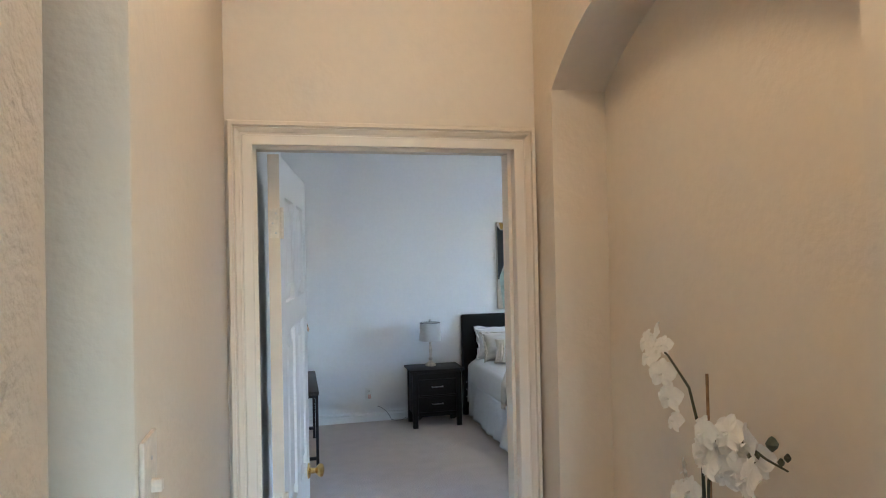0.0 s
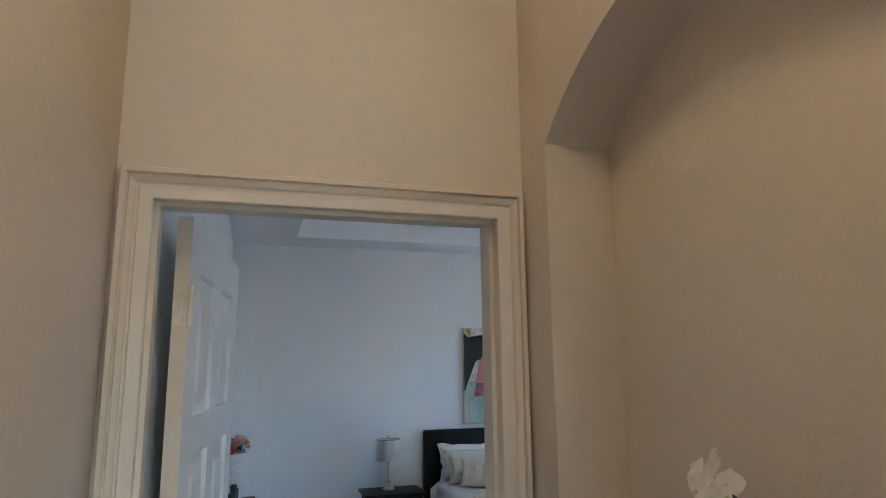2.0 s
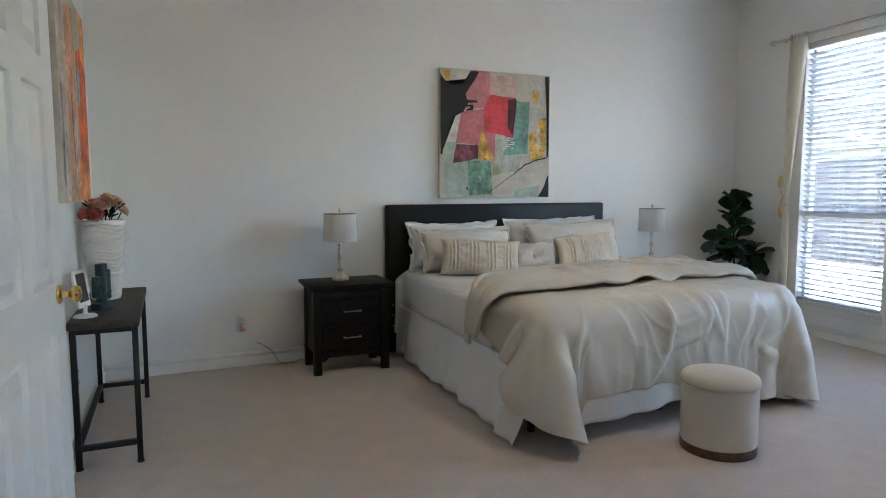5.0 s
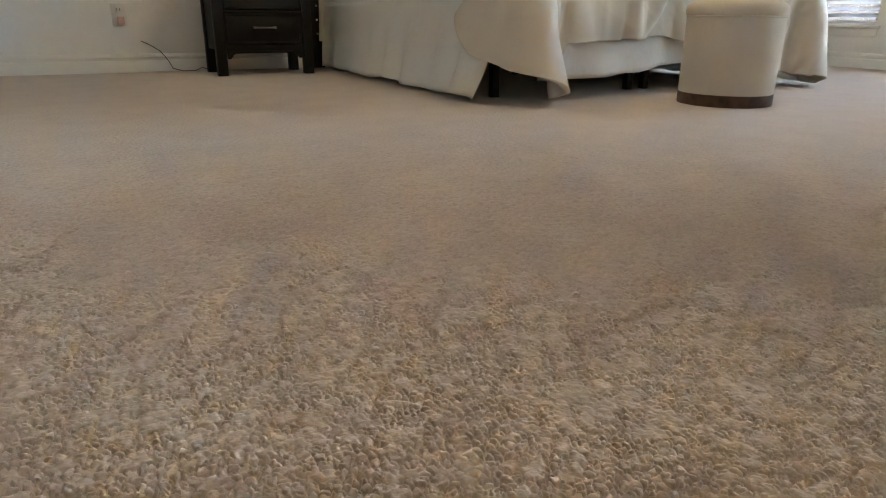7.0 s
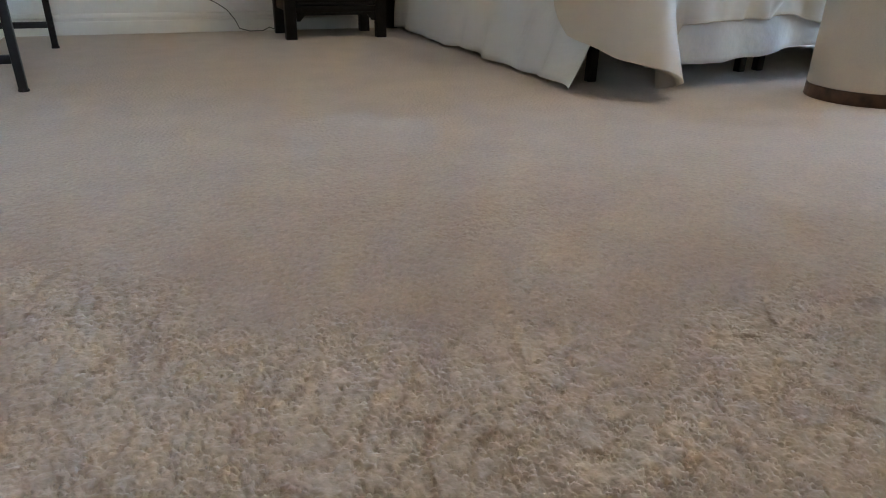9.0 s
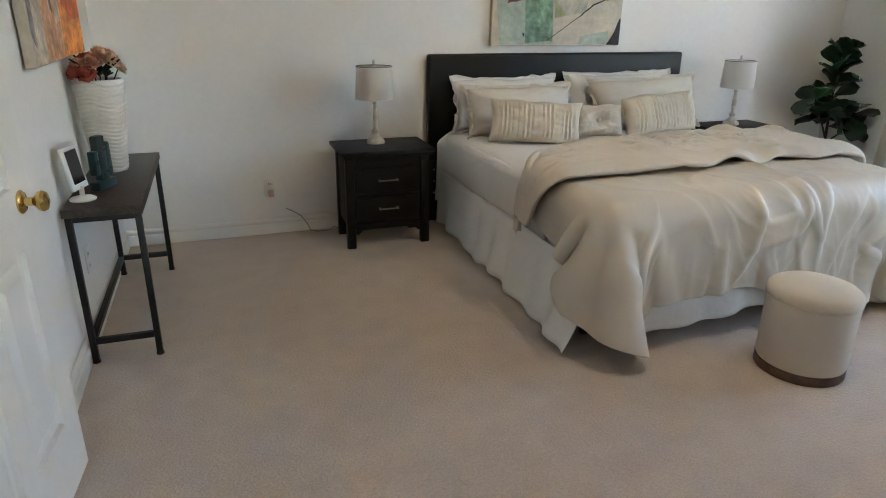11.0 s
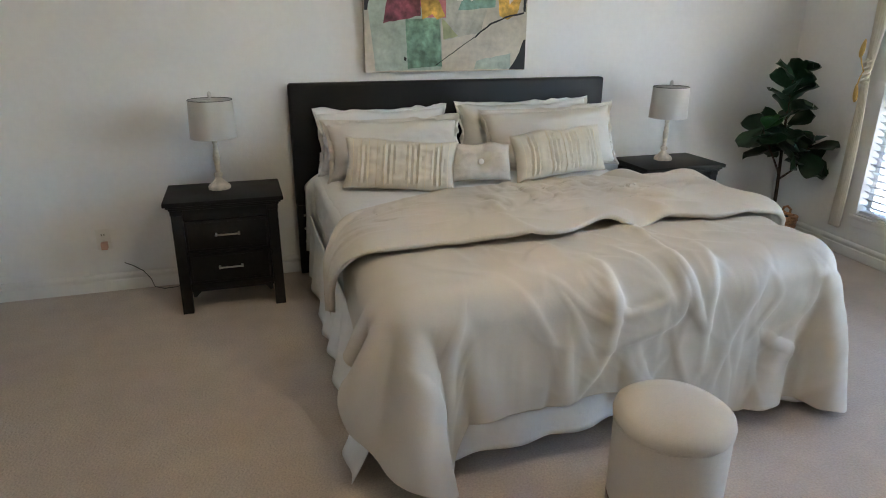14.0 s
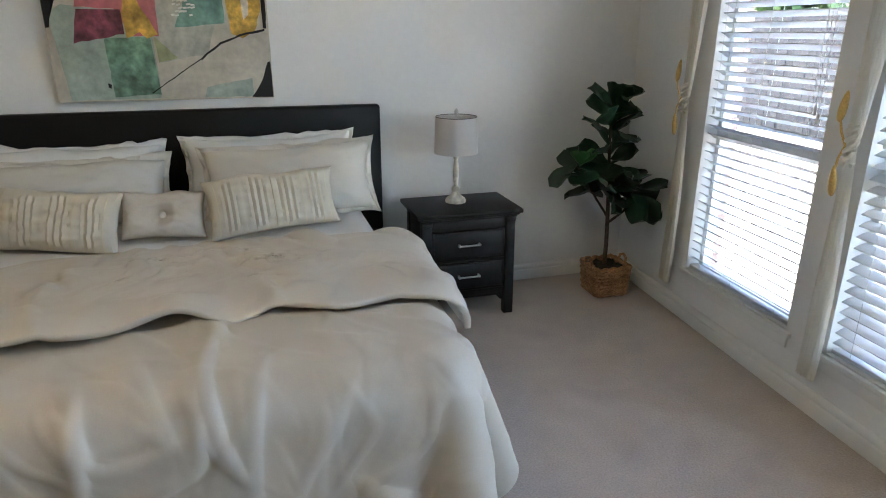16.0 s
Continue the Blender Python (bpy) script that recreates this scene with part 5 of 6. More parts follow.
# ---- paintings ----
def canvas(name, m, w, h, label):
    root = thing(name, m, label, "painting")
    part("canvas", boxes((-w / 2, w / 2, 0.0, 0.035, 0, h), bevel=0.004), surface(name + "_ground", (0.55, 0.5, 0.41), 0.7, grain=(30, 0.1), stain=(5, 0.18), bump=((250, 0.2, 0.001),)), root, "cream canvas ground")
    return root, w, h


LAYER = [0]


def dab(art, colour, pts, rough=0.6, soft=0.15):
    """A painted patch: outline in shares of the canvas from its upper left corner."""
    root, w, h = art
    LAYER[0] += 1
    bm = bmesh.new()
    out = []
    for (a, b), (c, d) in zip(pts, pts[1:] + pts[:1]):
        n = max(1, int(math.dist((a, b), (c, d)) / 0.03))
        for i in range(n):
            x, y = a + (c - a) * i / n, b + (d - b) * i / n
            x += 0.006 * n3(x * 25, y * 25, LAYER[0])
            y += 0.006 * n3(x * 25, y * 25, LAYER[0] + 40)
            out.append((min(max(x, 0.004), 0.996), min(max(y, 0.004), 0.996)))
    y = -0.0004 - LAYER[0] * 0.00012
    f = bm.faces.new([bm.verts.new(((p - 0.5) * w, y, (1 - q) * h)) for p, q in out])
    bmesh.ops.triangulate(bm, faces=[f])
    part("painted_patch", bm, surface("paint_patch", colour, rough, grain=(30, soft), stain=(7, soft * 1.6), bump=((120, 0.2, 0.001),)), root, flat=True)


art = canvas("abstract_painting", pose(2.729, 7.118, 1.155), 0.972, 0.978, "square abstract canvas painting in red, teal, gold and black")
GREY_GREEN, ROSE_C, RED_C, TEAL_C, GOLD_C, INK, CREAM = (0.36, 0.42, 0.36), (0.52, 0.16, 0.17), (0.62, 0.05, 0.06), (0.17, 0.3, 0.25), (0.55, 0.33, 0.06), (0.008, 0.009, 0.011), (0.6, 0.53, 0.42)
dab(art, (0.62, 0.57, 0.48), [(0.1, 0.0), (0.3, 0.0), (0.25, 0.15), (0.08, 0.14)])
dab(art, (0.6, 0.56, 0.48), [(0.05, 0.36), (0.22, 0.3), (0.2, 0.58), (0.05, 0.57)])
dab(art, GREY_GREEN, [(0.02, 0.6), (0.08, 0.56), (0.45, 0.6), (0.46, 0.99), (0.06, 0.99)])
dab(art, (0.46, 0.45, 0.38), [(0.46, 0.55), (0.6, 0.5), (0.75, 0.62), (0.7, 0.78), (0.48, 0.82)])
dab(art, (0.6, 0.42, 0.34), [(0.42, 0.02), (0.68, 0.04), (0.68, 0.18), (0.42, 0.17)])
dab(art, (0.56, 0.2, 0.21), [(0.21, 0.13), (0.26, 0.0), (0.43, 0.0), (0.44, 0.29), (0.22, 0.3)])
dab(art, ROSE_C, [(0.18, 0.33), (0.4, 0.29), (0.49, 0.46), (0.48, 0.7), (0.36, 0.7), (0.3, 0.58), (0.14, 0.57)])
dab(art, TEAL_C, [(0.68, 0.22), (0.8, 0.22), (0.79, 0.64), (0.56, 0.66), (0.62, 0.52), (0.66, 0.48)], soft=0.25)
dab(art, RED_C, [(0.39, 0.28), (0.44, 0.18), (0.68, 0.2), (0.65, 0.52), (0.38, 0.47)], soft=0.2)
dab(art, (0.7, 0.06, 0.08), [(0.46, 0.25), (0.6, 0.24), (0.6, 0.46), (0.44, 0.44)])
dab(art, (0.12, 0.02, 0.04), [(0.6, 0.22), (0.68, 0.2), (0.65, 0.5), (0.6, 0.44)], soft=0.3)
dab(art, (0.2, 0.05, 0.07), [(0.14, 0.58), (0.33, 0.58), (0.33, 0.69), (0.11, 0.73)], soft=0.5)
dab(art, (0.16, 0.28, 0.2), [(0.24, 0.71), (0.44, 0.7), (0.46, 0.97), (0.25, 0.98)], soft=0.4)
dab(art, (0.38, 0.4, 0.22), [(0.46, 0.7), (0.56, 0.8), (0.47, 0.82)])
dab(art, GOLD_C, [(0.36, 0.45), (0.48, 0.69), (0.43, 0.71), (0.4, 0.68), (0.34, 0.71), (0.33, 0.6)], soft=0.4)
dab(art, (0.5, 0.48, 0.42), [(0.8, 0.06), (0.95, 0.08), (0.94, 0.4), (0.81, 0.45)])
dab(art, GOLD_C, [(0.83, 0.12), (0.89, 0.15), (0.88, 0.22), (0.83, 0.22)], soft=0.3)
dab(art, GOLD_C, [(0.8, 0.48), (0.86, 0.46), (0.9, 0.36), (0.96, 0.34), (0.97, 0.56), (0.93, 0.68), (0.87, 0.71), (0.82, 0.69)], soft=0.45)
dab(art, (0.56, 0.5, 0.42), [(0.87, 0.44), (0.9, 0.42), (0.91, 0.6), (0.88, 0.62)], soft=0.3)
dab(art, GREY_GREEN, [(0.68, 0.94), (0.9, 0.9), (0.9, 0.99), (0.66, 0.99)])
dab(art, INK, [(0.0, 0.04), (0.05, 0.1), (0.13, 0.13), (0.2, 0.11), (0.26, 0.01), (0.34, 0.01), (0.22, 0.19), (0.24, 0.26), (0.2, 0.33), (0.1, 0.38), (0.05, 0.52), (0.02, 0.66), (0.0, 0.66)], soft=0.1)
dab(art, GOLD_C, [(0.03, 0.01), (0.08, 0.02), (0.09, 0.08), (0.05, 0.09)], soft=0.3)
dab(art, INK, [(0.23, 0.23), (0.32, 0.235), (0.33, 0.25), (0.23, 0.26)])
dab(art, INK, [(0.22, 0.27), (0.29, 0.27), (0.29, 0.31), (0.22, 0.32), (0.23, 0.305), (0.275, 0.295), (0.275, 0.283), (0.22, 0.285)])
dab(art, INK, [(0.95, 0.01), (0.985, 0.01), (0.99, 0.66), (0.975, 0.66), (0.965, 0.2)], soft=0.2)
dab(art, INK, [(0.66, 0.805), (0.76, 0.73), (0.86, 0.69), (0.98, 0.665), (0.98, 0.675), (0.86, 0.7), (0.765, 0.74), (0.668, 0.81)])
dab(art, INK, [(0.42, 0.96), (0.66, 0.805), (0.662, 0.809), (0.424, 0.964)])
dab(art, INK, [(0.985, 0.82), (0.996, 0.82), (0.996, 0.996), (0.89, 0.996), (0.94, 0.93)], soft=0.1)
dab(art, INK, [(0.225, 0.915), (0.245, 0.92), (0.24, 0.94), (0.228, 0.935)])
for i in range(22):
    x, y = 0.55 + 0.1 * ((i * 7) % 11) / 11, 0.52 + 0.016 * (i % 6)
    dab(art, (0.7, 0.7, 0.64), [(x, y), (x + 0.018, y - 0.003), (x + 0.02, y + 0.005), (x + 0.002, y + 0.008)])

LAYER[0] = 0
art2 = canvas("orange_painting", pose(LEFT + 0.042, 6.16, 1.165, 0, 0, 90), 0.975, 0.97, "square abstract canvas painting in orange, blush and grey")
dab(art2, (0.55, 0.47, 0.4), [(0.0, 0.0), (0.35, 0.0), (0.3, 1.0), (0.0, 1.0)], soft=0.25)
dab(art2, (0.62, 0.33, 0.19), [(0.25, 0.1), (0.55, 0.05), (0.6, 1.0), (0.22, 1.0)], soft=0.3)
dab(art2, (0.7, 0.14, 0.035), [(0.6, 0.25), (0.78, 0.2), (1.0, 0.3), (1.0, 0.9), (0.8, 0.93), (0.62, 0.8)], soft=0.3)
dab(art2, (0.75, 0.26, 0.06), [(0.56, 0.76), (0.8, 0.85), (1.0, 0.84), (1.0, 1.0), (0.55, 1.0)], soft=0.3)
dab(art2, (0.75, 0.36, 0.12), [(0.78, 0.0), (1.0, 0.0), (1.0, 0.28), (0.82, 0.25)], soft=0.3)
dab(art2, (0.12, 0.12, 0.14), [(0.36, 0.5), (0.4, 0.48), (0.42, 0.82), (0.38, 0.8)], soft=0.5)
dab(art2, (0.25, 0.23, 0.23), [(0.02, 0.45), (0.08, 0.5), (0.08, 0.95), (0.02, 0.9)], soft=0.5)
dab(art2, (0.3, 0.36, 0.4), [(0.6, 0.34), (0.74, 0.3), (0.72, 0.5), (0.62, 0.52)], soft=0.4)
dab(art2, (0.7, 0.5, 0.42), [(0.44, 0.6), (0.56, 0.58), (0.55, 0.85), (0.45, 0.86)], soft=0.3)

# ---- fig tree in a basket ----
plant = thing("fig_tree", pose(5.015, 6.83, 0), "artificial fiddle-leaf fig with dark green leaves in wicker basket", "plant")
trunk_pts = [(0, 0, 0.15), (0.004, 0.004, 0.3), (0.0, 0.01, 0.48), (-0.012, 0.015, 0.7), (-0.03, 0.01, 0.95), (-0.035, 0.0, 1.1)]
part("trunk", tube(trunk_pts, [0.013, 0.012, 0.011, 0.009, 0.007, 0.004], 10), BARK, plant)
BR = [((0.0, 0.01, 0.46), (-0.1, -0.02, 0.58), (-0.24, -0.03, 0.78)), ((0.0, 0.01, 0.42), (0.07, -0.04, 0.5), (0.12, -0.1, 0.68))]
for b in BR:
    part("branch", tube([Vector(b[0]), (Vector(b[0]) + Vector(b[1])) / 2, Vector(b[1]), Vector(b[2])], [0.008, 0.007, 0.006, 0.004], 8), BARK, plant)
leaf_meshes = []
for k in range(4):
    P = []
    for j in range(9):
        t = j / 8
        wdt = (0.42 + 0.75 * t ** 0.8) * math.sqrt(max(0.0, 1 - ((t - 0.55) / 0.52) ** 2)) * 0.064 if 0 < j < 8 else 0.004
        P.append([(s * wdt, t * 0.15, 0.012 * s * s * (1 + k * 0.4) - 0.05 * t * t * (0.4 + 0.25 * k) + 0.004 * math.sin(s * 3 + t * 9 + k)) for s in (-1, -0.5, 0, 0.5, 1)])
    leaf_meshes.append(P)
rng = random.Random(21)
protos = {}


def fig_leaf(base, d, size, k, young=False):
    m = Matrix.Translation(base) @ Vector(d).to_track_quat("Y", "Z").to_matrix().to_4x4() @ Matrix.Rotation(rng.uniform(-1.1, 1.1), 4, "Y") @ Matrix.Scale(size, 4)
    key = (k, young)
    if key not in protos:
        ob = part("leaf", sheet_mesh(leaf_meshes[k]), YOUNG_LEAF if young else LEAF, plant, flat=True, at=m)
        protos[key] = ob
    else:
        again(protos[key], m, plant)


for i in range(27):
    f = i / 26
    z = 0.60 + 0.5 * f
    a = i * 2.4 + rng.uniform(-0.3, 0.3)
    up = -0.1 + 1.3 * f + rng.uniform(-0.45, 0.45)
    d = Vector((math.cos(a), math.sin(a), up))
    if d.y > 0.5:
        d.y = 0.3
    c = Vector((-0.012 - 0.023 * f, 0.01, z))
    fig_leaf(c + Vector((d.x, d.y, 0)) * 0.02, d, rng.uniform(1.05, 1.45) * (1.05 - 0.25 * f), rng.randrange(4))
for j, b in enumerate(BR):
    for i in range(10):
        t = 0.45 + 0.55 * i / 9
        c = Vector(b[1]).lerp(Vector(b[2]), (t - 0.35) / 0.65)
        a = i * 2.4 + j
        d = Vector((math.cos(a), math.sin(a) - 0.25, rng.uniform(-0.6, 0.9)))
        fig_leaf(c, d, rng.uniform(1.05, 1.45), rng.randrange(4))
fig_leaf((-0.23, -0.05, 0.78), (-0.3, -0.4, 0.7), 0.9, 1, True)
fig_leaf((-0.23, -0.05, 0.78), (0.3, -0.5, 0.8), 0.8, 2, True)
fig_leaf((-0.035, 0.0, 1.08), (-0.1, -0.25, 1.0), 1.0, 0)
fig_leaf((-0.035, 0.0, 1.08), (0.5, -0.25, 0.8), 1.0, 1)

basket = thing("wicker_basket", pose(5.025, 6.83, 0), "square brown wicker basket planter with two handles", "basket")
bw = 0.105
rng = random.Random(3)
for j in range(9):
    z = 0.012 + j * 0.0205
    w = bw * (0.9 + 0.12 * j / 8)
    pts = []
    n = 64
    for i in range(n + 1):
        t = (i % n) / n * 4
        e, f = int(t), t - int(t)
        x, y = [(-1 + 2 * f, -1), (1, -1 + 2 * f), (1 - 2 * f, 1), (-1, 1 - 2 * f)][e]
        q = (abs(x) ** 14 + abs(y) ** 14) ** (1 / 14)
        wav = 1 + 0.035 * math.sin(i * math.pi / 2 + j * math.pi)
        pts.append((x / q * w * wav, y / q * w * wav, z + 0.003 * math.sin(i * 1.7 + j)))
    part("woven_strand", tube(pts, 0.0115, 7), WICKER, basket)
bm = boxes((-bw * 0.86, bw * 0.86, -bw * 0.86, bw * 0.86, 0.005, 0.165))
bmesh.ops.subdivide_edges(bm, edges=bm.edges, cuts=8, use_grid_fill=True)
for vtx in bm.verts:
    if vtx.co.z > 0.16:
        vtx.co.z += 0.018 * n3(vtx.co.x * 40, vtx.co.y * 40, 2)
part("moss_filling", bm, SOIL, basket, "dark moss filling")
for s in (-1, 1):
    part("handle", tube([(s * bw, -0.035, 0.175), (s * (bw + 0.008), -0.03, 0.21), (s * (bw + 0.008), 0.0, 0.225), (s * (bw + 0.008), 0.03, 0.21), (s * bw, 0.035, 0.175)], 0.008, 8), WICKER, basket)


# ---- outlets, cord, switch ----
def outlet(m, name="wall_outlet", label="white duplex wall outlet"):
    root = thing(name, m, label, "outlet", "wall outlets")
    part("plate", boxes((-0.036, 0.036, -0.006, 0.0, -0.058, 0.058), bevel=0.003), WHITE_PLASTIC, root)
    for z in (-0.026, 0.026):
        s = part("socket", boxes((-0.016, 0.016, -0.008, -0.005, z - 0.018, z + 0.018), bevel=0.002), WHITE_PLASTIC, root)
        part("slot", boxes((-0.008, -0.005, -0.0086, -0.008, z - 0.006, z + 0.008), (0.005, 0.008, -0.0086, -0.008, z - 0.006, z + 0.006)), SLOT, s)
    return root


o1 = outlet(pose(0.772, BACK, 0.30))
part("plug", boxes((-0.012, 0.02, -0.045, -0.0088, -0.05, -0.01), bevel=0.004), surface("pink_plastic", (0.6, 0.4, 0.34), 0.45, grain=(60, 0.05), stain=(5, 0.05)), o1, "pinkish plug-in adapter")
outlet(pose(LEFT, 6.06, 0.325, 0, 0, 90))
outlet(WIN @ pose(0.60, 0, 0.33), "wall_outlet")
cord = thing("power_cord", pose(0, 0, 0), "thin grey power cord along the baseboard", "cord")
part("cord", tube([(0.86, 7.13, 0.165), (0.90, 7.125, 0.145), (0.95, 7.12, 0.11), (0.985, 7.11, 0.06), (1.0, 7.09, 0.02), (1.05, 7.08, 0.006), (1.12, 7.09, 0.005), (1.16, 7.11, 0.02), (1.2, 7.09, 0.005), (1.3, 7.08, 0.005)], 0.0025, 6), GREY_PLASTIC, cord)

sw = thing("light_switch", pose(HALL_L, 1.118, 1.49, 0, 0, 90), "cream toggle light switch plate on the hall wall", "switch")
part("plate", boxes((-0.036, 0.036, -0.007, 0.0, -0.058, 0.058), bevel=0.003), HINGE, sw)
for x in (0.0,):
    part("toggle", boxes((x - 0.005, x + 0.005, -0.02, -0.006, -0.012, 0.004), bevel=0.002), HINGE, sw)
    part("screw", lathe([(0.003, 0), (0.0025, 0.0015)], 8), NICKEL, sw, at=Matrix.Translation((x, -0.007, 0.03)) @ Matrix.Rotation(radians(90), 4, "X"))
chime = thing("door_chime", pose(HALL_L, 1.60, 2.575, 0, 0, 90), "beige boxy door chime with dark side grille", "door chime")
part("cover", boxes((-0.085, 0.085, -0.06, 0.0, 0.0, 0.22), bevel=0.008), HALL_TRIM_LAMPLIT, chime)
part("grille", boxes((-0.0875, -0.084, -0.05, -0.015, 0.03, 0.19)), SLOT, chime, "dark grille")
vent = thing("ceiling_vent", pose(0.22, 4.45, SOFFIT), "white louvred ceiling air vent", "vent")
part("frame", boxes((-0.1, 0.1, -0.17, -0.15, -0.008, 0), (-0.1, 0.1, 0.15, 0.17, -0.008, 0), (-0.1, -0.08, -0.15, 0.15, -0.008, 0), (0.08, 0.1, -0.15, 0.15, -0.008, 0), bevel=0.002), WHITE_PLASTIC, vent)
part("backing", boxes((-0.08, 0.08, -0.15, 0.15, -0.002, 0)), SLOT, vent)
for i in range(9):
    part("slat", boxes((-0.08, 0.08, -0.009, 0.009, -0.001, 0.001)), WHITE_PLASTIC, vent, at=Matrix.Translation((0, -0.132 + i * 0.033, -0.007)) @ Matrix.Rotation(radians(35), 4, "X"))

# ---- ceiling fan ----
fan = thing("ceiling_fan", pose(2.42, 4.78, 0), "cream ceiling fan with lit frosted tulip shades", "ceiling fan")
TRAY_Z = SOFFIT + RISE + 0.42
part("canopy", lathe([(0.065, TRAY_Z), (0.065, TRAY_Z - 0.03), (0.03, TRAY_Z - 0.07), (0.014, TRAY_Z - 0.08)], 28), FAN_WHITE, fan)
part("downrod", tube([(0, 0, TRAY_Z - 0.06), (0, 0, 2.810)], 0.012, 12), FAN_WHITE, fan)
part("motor", lathe([(0.02, 2.830), (0.06, 2.815), (0.11, 2.790), (0.125, 2.750), (0.12, 2.710), (0.09, 2.680), (0.06, 2.665)], 36), surface("fan_motor_grey", (0.3, 0.3, 0.3), 0.4, 0.4, grain=(60, 0.05), stain=(5, 0.05)), fan, "grey metal motor housing")
part("ornate_collar", lathe([(0.06, 2.672), (0.10, 2.665), (0.105, 2.650), (0.085, 2.640), (0.05, 2.630), (0.045, 2.590), (0.03, 2.585)], 30, wave=lambda a, z: 0.003 * math.sin(12 * a)), FAN_WHITE, fan)
for i in range(5):
    a = radians(i * 72 + 110)
    bm = bmesh.new()
    outl = [(0.17, -0.045), (0.25, -0.06), (0.55, -0.072), (0.62, -0.06), (0.645, -0.02), (0.645, 0.02), (0.62, 0.06), (0.55, 0.072), (0.25, 0.06), (0.17, 0.045)]
    prism(bm, outl, "z", -0.003, 0.003)
    bl = part("blade", bm, FAN_WHITE, fan, at=Matrix.Rotation(a, 4, "Z") @ Matrix.Translation((0, 0, 2.665)) @ Matrix.Rotation(radians(11), 4, "X"))
    part("blade_arm", boxes((0.08, 0.2, -0.016, 0.016, 0.004, 0.012), (0.17, 0.23, -0.035, 0.035, 0.003, 0.009), bevel=0.003), FAN_WHITE, bl)
for i in range(4):
    a = radians(i * 90 + 35)
    m = Matrix.Translation((0.05 * math.cos(a), 0.05 * math.sin(a), 2.595)) @ Matrix.Rotation(a, 4, "Z") @ Matrix.Rotation(radians(128), 4, "Y")
    bm = bmesh.new()
    prof = [(0.018, 0.02), (0.03, 0.035), (0.042, 0.06), (0.047, 0.09), (0.055, 0.125)]
    sheet_mesh([[(r * math.cos(q), r * math.sin(q), z + (0.006 * math.cos(6 * q) if k == 4 else 0)) for q in (2 * math.pi * i2 / 30 for i2 in range(30))] for k, (r, z) in enumerate(prof)], bm, True)
    part("glass_shade", bm, FROSTED, fan, "lit frosted tulip shade", flat=True, at=m)
    part("lamp_arm", lathe([(0.01, -0.02), (0.012, 0.0), (0.02, 0.01), (0.02, 0.024)], 14), FAN_WHITE, fan, at=m)
for x, z in ((-0.035, 2.22), (0.02, 2.24)):
    part("pull_chain", tube([(x, 0, z), (x, 0, 2.585)], 0.0014, 5), GREY_PLASTIC, fan)
    part("chain_pull", lathe([(0.002, 0.03), (0.007, 0.018), (0.007, 0.004), (0.002, 0)], 10), BLACK_METAL, fan, at=Matrix.Translation((x, 0, z - 0.03)))

# ---- black desk by the entry ----
desk = thing("desk", pose(1.565, 2.83, 0), "black wooden desk with a thick double-edged top", "desk")
part("tabletop", boxes((-0.45, 0.45, -0.245, 0.245, 0.835, 0.86), (-0.44, 0.44, -0.235, 0.235, 0.812, 0.833), bevel=0.003), BLACK_WOOD, desk)
for x in (-0.36, 0.34):
    part("side_panel", boxes((x, x + 0.025, -0.21, 0.21, 0, 0.814), bevel=0.003), BLACK_WOOD, desk)
part("modesty_panel", boxes((-0.335, 0.34, -0.2, -0.18, 0.25, 0.814), bevel=0.002), BLACK_WOOD, desk)
part("keyhole_plate", boxes((-0.362, -0.3595, -0.05, -0.035, 0.60, 0.68), bevel=0.001), SLOT, desk)

# ---- hall: niche flowers and lamp ----
orchid = thing("orchid", pose(0.83, 1.425, NZ0), "white artificial orchid with dark stems and bamboo stake", "orchid")
pot = part("pot", lathe([(0.045, 0), (0.05, 0.004), (0.06, 0.12), (0.063, 0.13), (0.057, 0.131), (0.054, 0.11)], 32), CERAMIC, orchid, "white ceramic pot")
part("moss", lathe([(0.054, 0.1), (0.05, 0.118), (0.02, 0.124), (0.002, 0.125)], 20, wave=lambda a, z: 0.003 * math.sin(7 * a)), SOIL, orchid)
part("stake", tube([(0.005, -0.01, 0.1), (0.0, -0.012, 0.56)], 0.0032, 8), STAKE, orchid, "thin bamboo stake")
stem_a = [(0, 0.0, 0.1), (-0.005, 0.0, 0.3), (0.0, 0.01, 0.42), (0.0, 0.05, 0.52), (-0.01, 0.11, 0.58), (-0.01, 0.16, 0.6)]
stem_b = [(0, 0.0, 0.1), (0.0, -0.01, 0.34), (-0.015, -0.06, 0.44), (-0.02, -0.14, 0.46), (-0.02, -0.2, 0.445), (-0.02, -0.25, 0.44)]
for s in (stem_a, stem_b):
    part("stem", tube(s, [0.004, 0.0038, 0.0034, 0.003, 0.0024, 0.0018], 8), STEM, orchid)


